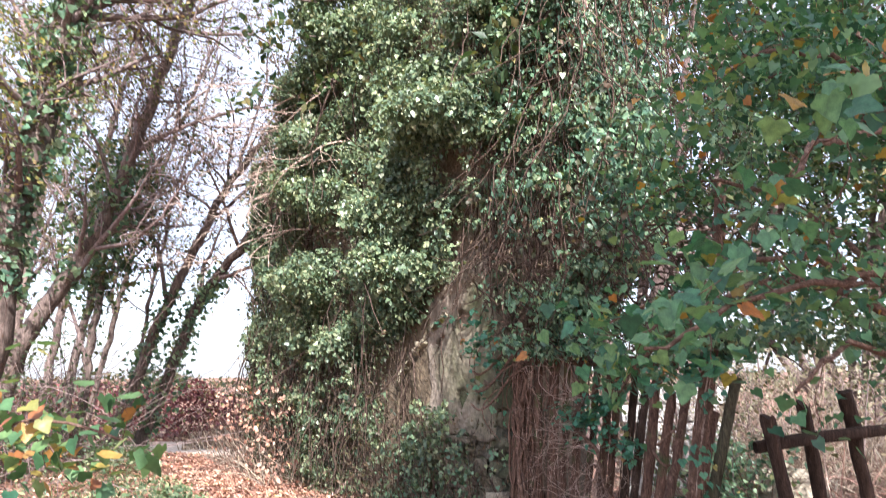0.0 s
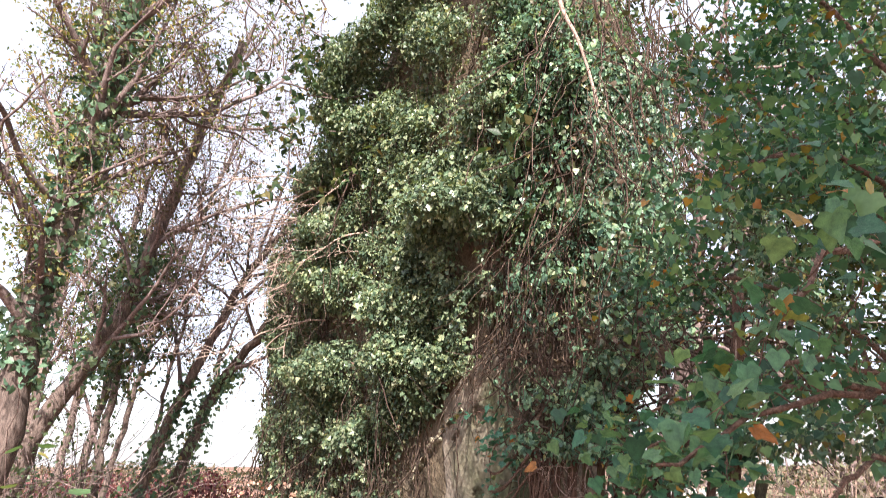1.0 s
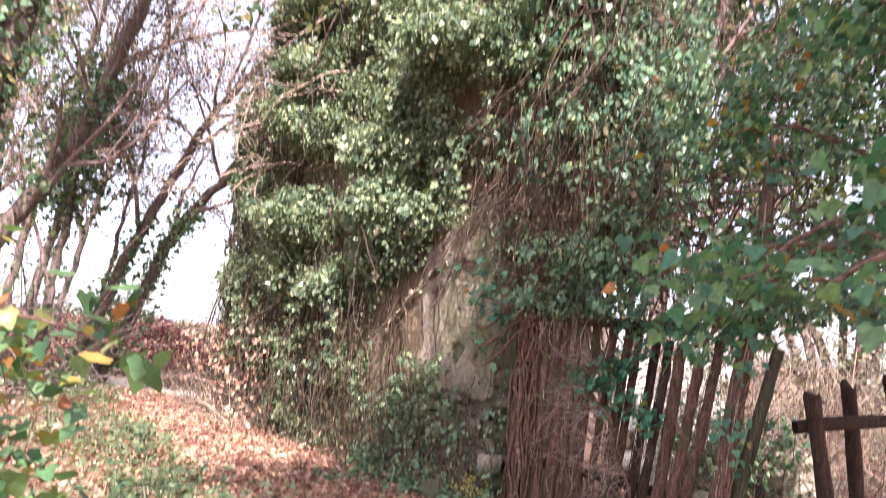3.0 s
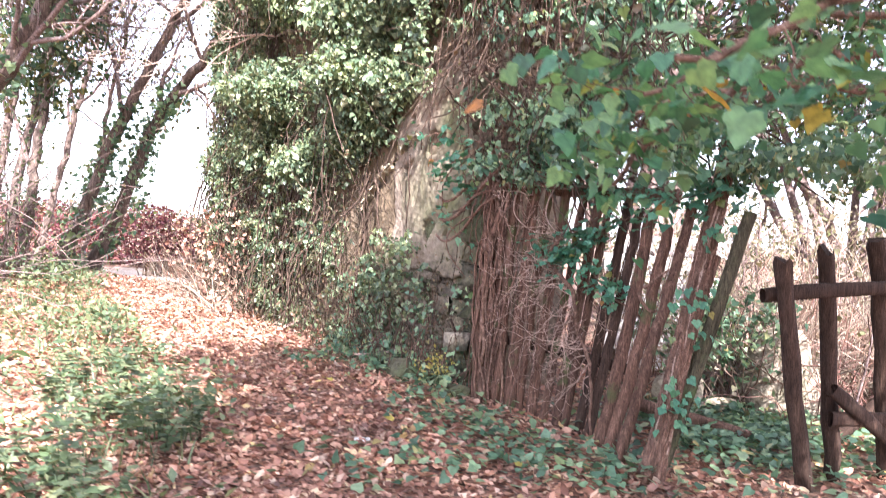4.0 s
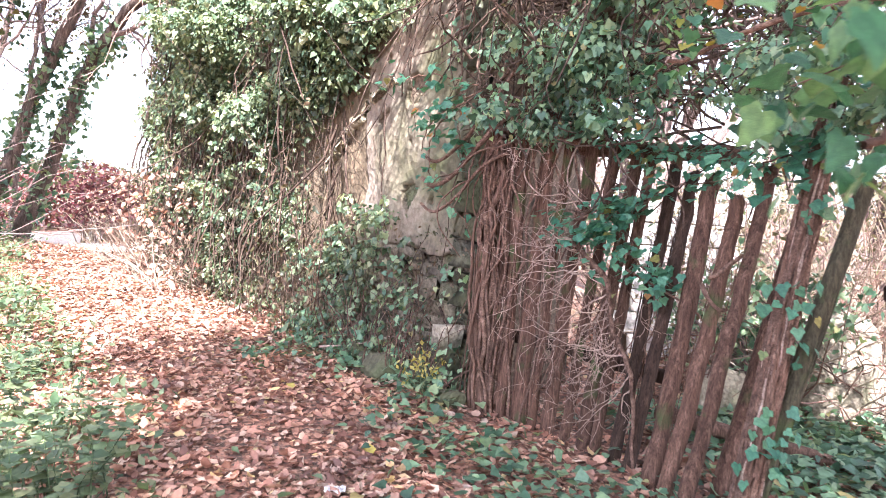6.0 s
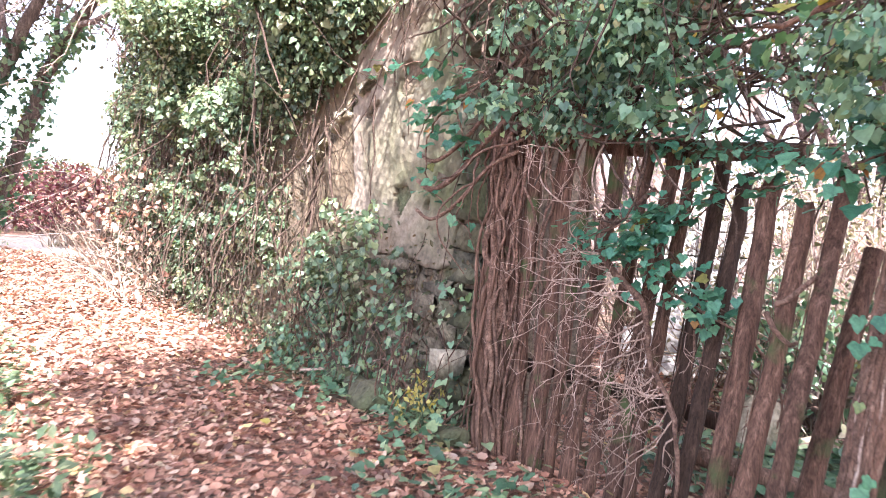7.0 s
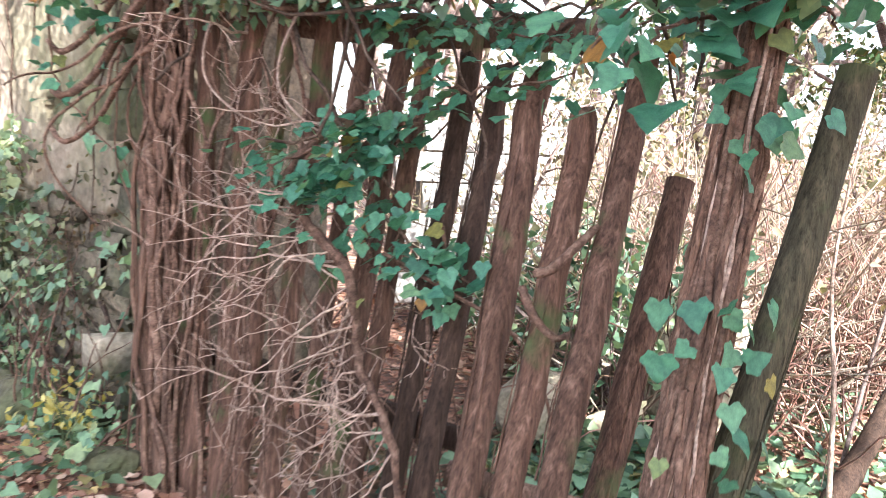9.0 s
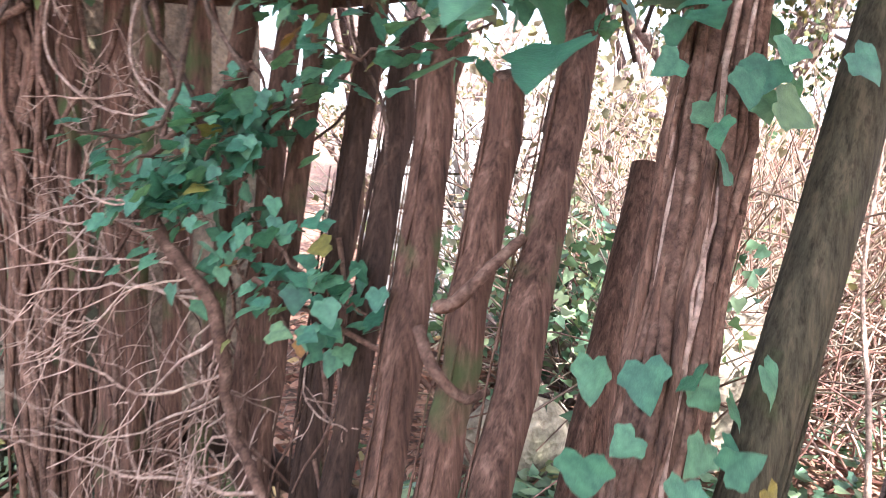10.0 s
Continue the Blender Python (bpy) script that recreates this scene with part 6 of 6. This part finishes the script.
def scraps():
    for x, y, s, mat, label in ((-0.09, 7.05, 0.095, YELLOW, "large yellow fallen leaf on the path"), (0.62, 6.05, 0.07, YELLOW, "yellow fallen leaf among the ivy"),
                                (-0.62, 8.3, 0.07, YELLOW, "pale yellow fallen leaf on the path"), (2.39, 6.39, 0.09, YELLOW, "yellow fallen leaf by the broken fence")):
        g = Geo()
        add_leaves(g, "curl", [(0, 0, 0)], [(rng.normal(), rng.normal(), 0.1)], [(0.2, -0.5, 1)], s)
        ob = tagged(part("fallen_leaf", g, mat, None, label), category="leaf", group="yellow leaves on the ground")
        ob.location = (x, y, ground_height(x, y) + 0.04)
    bm = bmesh.new()
    bmesh.ops.create_grid(bm, x_segments=6, y_segments=5, size=0.05)
    for v in bm.verts:
        v.co = Vector((v.co.x, v.co.y * 0.7, 0.018 * noise.noise(v.co * 40) + 0.012))
    me = bpy.data.meshes.new("paper_scrap")
    bm.to_mesh(me)
    bm.free()
    me.materials.append(PAPER)
    ob = tagged(new("paper_scrap", me), "crumpled white scrap of paper on the path", "litter")
    ob.location = (-0.29, 6.53, ground_height(-0.29, 6.53) + 0.03)


scraps()

# ---- things on the ground ----
def on_ground(x, y):
    return np.array([ground_height(a, b) for a, b in zip(x, y)])


def litter():
    ob = thing("leaf_litter", "thick litter of pinkish-brown fallen leaves on the path", "leaves", kind="stuff")
    n = 52000
    y = 2.5 + 13.5 * rng.random(n * 2) ** 1.25
    c = path_centre(y)
    x = c - 0.5 + rng.normal(0, 1.6, n * 2)
    wob = np.array([fnoise(a, b, 0.8, 7.0) for a, b in zip(x, y)])
    keep = (np.abs(x - c) < 4.0) & (rng.random(n * 2) < 0.75 + 0.6 * wob)
    foot = G0 + 0 * U
    along = (x - foot[0]) * OUT[0] + (y - foot[1]) * OUT[1]
    keep &= along > -0.35
    x, y = x[keep][:n], y[keep][:n]
    k = len(x)
    z = on_ground(x, y) + rng.uniform(0.004, 0.03, k)
    g = Geo()
    flat = rng.normal(0, 1, (k, 3)) * (1, 1, 0.25)
    add_mixed(g, ("curl", "roll", "torn", "curl", "oval"), np.stack([x, y, z], -1), flat, np.tile(UP, (k, 1)) + rng.normal(0, 0.5, (k, 3)), rng.uniform(0.022, 0.08, k))
    part("leaf", g, DEADLEAF, ob, kind="stuff")
    # thinner litter behind the fence
    g = Geo()
    k = 7000
    x, y = rng.uniform(1.2, 6.5, k), rng.uniform(5.0, 11.0, k)
    z = on_ground(x, y) + 0.02
    add_mixed(g, ("curl", "roll", "torn"), np.stack([x, y, z], -1), rng.normal(0, 1, (k, 3)) * (1, 1, 0.25), np.tile(UP, (k, 1)) + rng.normal(0, 0.5, (k, 3)), rng.uniform(0.03, 0.09, k))
    part("leaf", g, DEADLEAF, ob, kind="stuff")


rng = np.random.default_rng(209)
litter()


def ground_ivy():
    ob = thing("ground_ivy", "low ivy and seedlings creeping over the soil by the fence", "ivy", kind="stuff")
    g = Geo()
    P = []
    # patches: centre, spread, leaves
    for cx, cy, sx, sy, n in ((0.75, 6.5, 0.26, 0.4, 200), (0.35, 7.1, 0.25, 0.25, 130), (0.25, 7.9, 0.25, 0.25, 90), (0.1, 6.0, 0.3, 0.25, 100), (-0.95, 9.3, 0.16, 0.2, 70), (2.3, 6.6, 0.35, 0.35, 620), (2.5, 7.3, 0.42, 0.42, 750), (3.0, 7.2, 0.5, 0.5, 500),
                              (2.3, 7.4, 0.35, 0.3, 350), (0.3, 8.5, 0.2, 0.2, 130), (-0.2, 9.2, 0.2, 0.3, 160), (1.2, 6.1, 0.25, 0.3, 170), (4.0, 7.5, 0.7, 0.6, 700), (1.9, 7.7, 0.3, 0.3, 220)):
        x, y = rng.normal(cx, sx, n), rng.normal(cy, sy, n)
        P.append(np.stack([x, y, on_ground(x, y) + rng.uniform(0.02, 0.12, n)], -1))
    P = np.concatenate(P)
    n = len(P)
    add_leaves(g, "ivy", P, rand_dirs(n) * (1, 1, 0.3), np.tile(UP, (n, 1)) + rng.normal(0, 0.35, (n, 3)), rng.uniform(0.035, 0.075, n))
    part("leaf", g, IVY, ob, kind="stuff")


ground_ivy()


def verge():
    ob = thing("verge_weeds", "green nettles and grass on the verge of the path", "weeds", kind="stuff")
    g = Geo()
    n = 17000
    y = 3.0 + 15 * rng.random(n) ** 1.2
    edge = np.interp(y, [3, 6, 7, 8.5, 10.5, 13, 16, 18], [-1.1, -1.05, -1.3, -2.1, -3.1, -4.3, -5.6, -6.4])
    x = edge - np.abs(rng.normal(0, 1.0, n)) + rng.normal(0, 0.15, n)
    lump = np.array([fnoise(a, b, 1.1, 11.0) for a, b in zip(x, y)])
    keep = rng.random(n) < 0.38 + 1.2 * lump
    x, y, lump = x[keep], y[keep], lump[keep]
    n = len(x)
    z = on_ground(x, y) + rng.random(n) * (0.10 + 0.75 * np.maximum(lump, 0))
    add_leaves(g, "oval", np.stack([x, y, z], -1), rand_dirs(n) * (1, 1, 0.5) + UP * 0.2, rand_dirs(n) * 0.6 + UP, rng.uniform(0.04, 0.10, n))
    part("leaf", g, WEED, ob, kind="stuff")
    g = Geo()
    n = 1500
    y = 3.0 + 15 * rng.random(n)
    edge = np.interp(y, [3, 6, 7, 8.5, 10.5, 13, 16, 18], [-1.1, -1.05, -1.3, -2.1, -3.1, -4.3, -5.6, -6.4])
    x = edge - np.abs(rng.normal(0, 1.0, n)) - 0.15
    add_leaves(g, "blade", np.stack([x, y, on_ground(x, y)], -1), np.tile(UP, (n, 1)) + rng.normal(0, 0.35, (n, 3)), rand_dirs(n) * (1, 1, 0.1), rng.uniform(0.10, 0.26, n))
    part("grass", g, WEED, ob, kind="stuff")


rng = np.random.default_rng(210)
verge()


def weed_plant():
    """An upright weed: a thin stem with paired toothed leaves."""
    ob = thing("weed", "upright green weed with paired leaves on the path's verge", "weed", "weeds on the verge", at=(0, 0, 0))
    st, g = Geo(), Geo()
    for _ in range(4):
        q = wander(rng.normal(0, 0.04, 3) * (1, 1, 0), UP + rng.normal(0, 0.3, 3), rng.uniform(0.22, 0.42), 8, 0.12)
        add_tube(st, q, np.linspace(0.004, 0.0015, 8), 4, tip=False)
        for k in range(2, 8):
            a = rng.uniform(0, 3.14)
            for b in (0, 3.14):
                d = np.array((np.cos(a + b), np.sin(a + b), 0.15))
                add_leaves(g, "heart", [q[k]], [d], [UP + rng.normal(0, 0.25, 3)], rng.uniform(0.035, 0.075))
    part("stem", st, WEED, ob, smooth=True)
    part("foliage", g, WEED, ob, kind="stuff")
    return ob


rng = np.random.default_rng(212)
for _ in range(3):
    weed = weed_plant()
    spots = [(-1.3 - abs(rng.normal(0, 0.75)) - 0.25 * max(0, y - 6.5), y) for y in rng.uniform(3.9, 9.0, 14)]
    for k, (x, y) in enumerate(spots):
        m = Matrix.Translation((x, y, ground_height(x, y) - 0.01)) @ Matrix.Rotation(rng.uniform(0, 6.28), 4, "Z") @ Matrix.Scale(rng.uniform(0.7, 1.25), 4)
        if k:
            copy_thing(weed, m)
        else:
            first = m
    weed.matrix_world = first


# ---- unseen trees added behind the camera, whose crowns shade path, fence and shrub ----
def shade_tree(foot, height, crown, leaves, limbs=22):
    foot = np.asarray(foot, dtype=np.float64)
    ob = thing("tree", "tall leafy tree added out of view to shade the path", "tree", at=tuple(foot))
    line = wander((0, 0, -0.1), (0, 0, 1), height, 16, 0.03)
    g = Geo()
    add_tube(g, line, np.linspace(0.36, 0.14, 16), 10, 0.06)
    part("trunk", g, TRUNK, ob, smooth=True)
    g, T = Geo(), []
    for k in range(limbs):
        q = wander(line[rng.integers(12, 16)], (np.cos(k * 2.4), np.sin(k * 2.4), rng.uniform(0.1, 0.7)), crown * rng.uniform(0.55, 1.0), 12, 0.1)
        add_tube(g, q, np.linspace(0.10, 0.02, 12), 5, tip=False)
        T.append(q[2:])
        sprout(g, q, 0.05, 2, 8, 0.6, 0.4, 0.2, (0, 0, 0), 4, T, 0.15, 0.008)
    part("limb", g, TRUNK, ob, smooth=True)
    T = np.concatenate(T)
    P = T[rng.integers(len(T), size=leaves)] + rng.normal(0, 0.35, (leaves, 3))
    g = Geo()
    add_leaves(g, "oval", P, rand_dirs(leaves), rand_dirs(leaves) + UP, rng.uniform(0.18, 0.34, leaves))
    part("crown", g, CROWN, ob, kind="stuff")


rng = np.random.default_rng(41)
shade_tree((0.85, -3.3, 0), 10.7, 2.65, 14000, 17)
shade_tree((3.7, -17.3, 0), 14.0, 3.0, 22000)
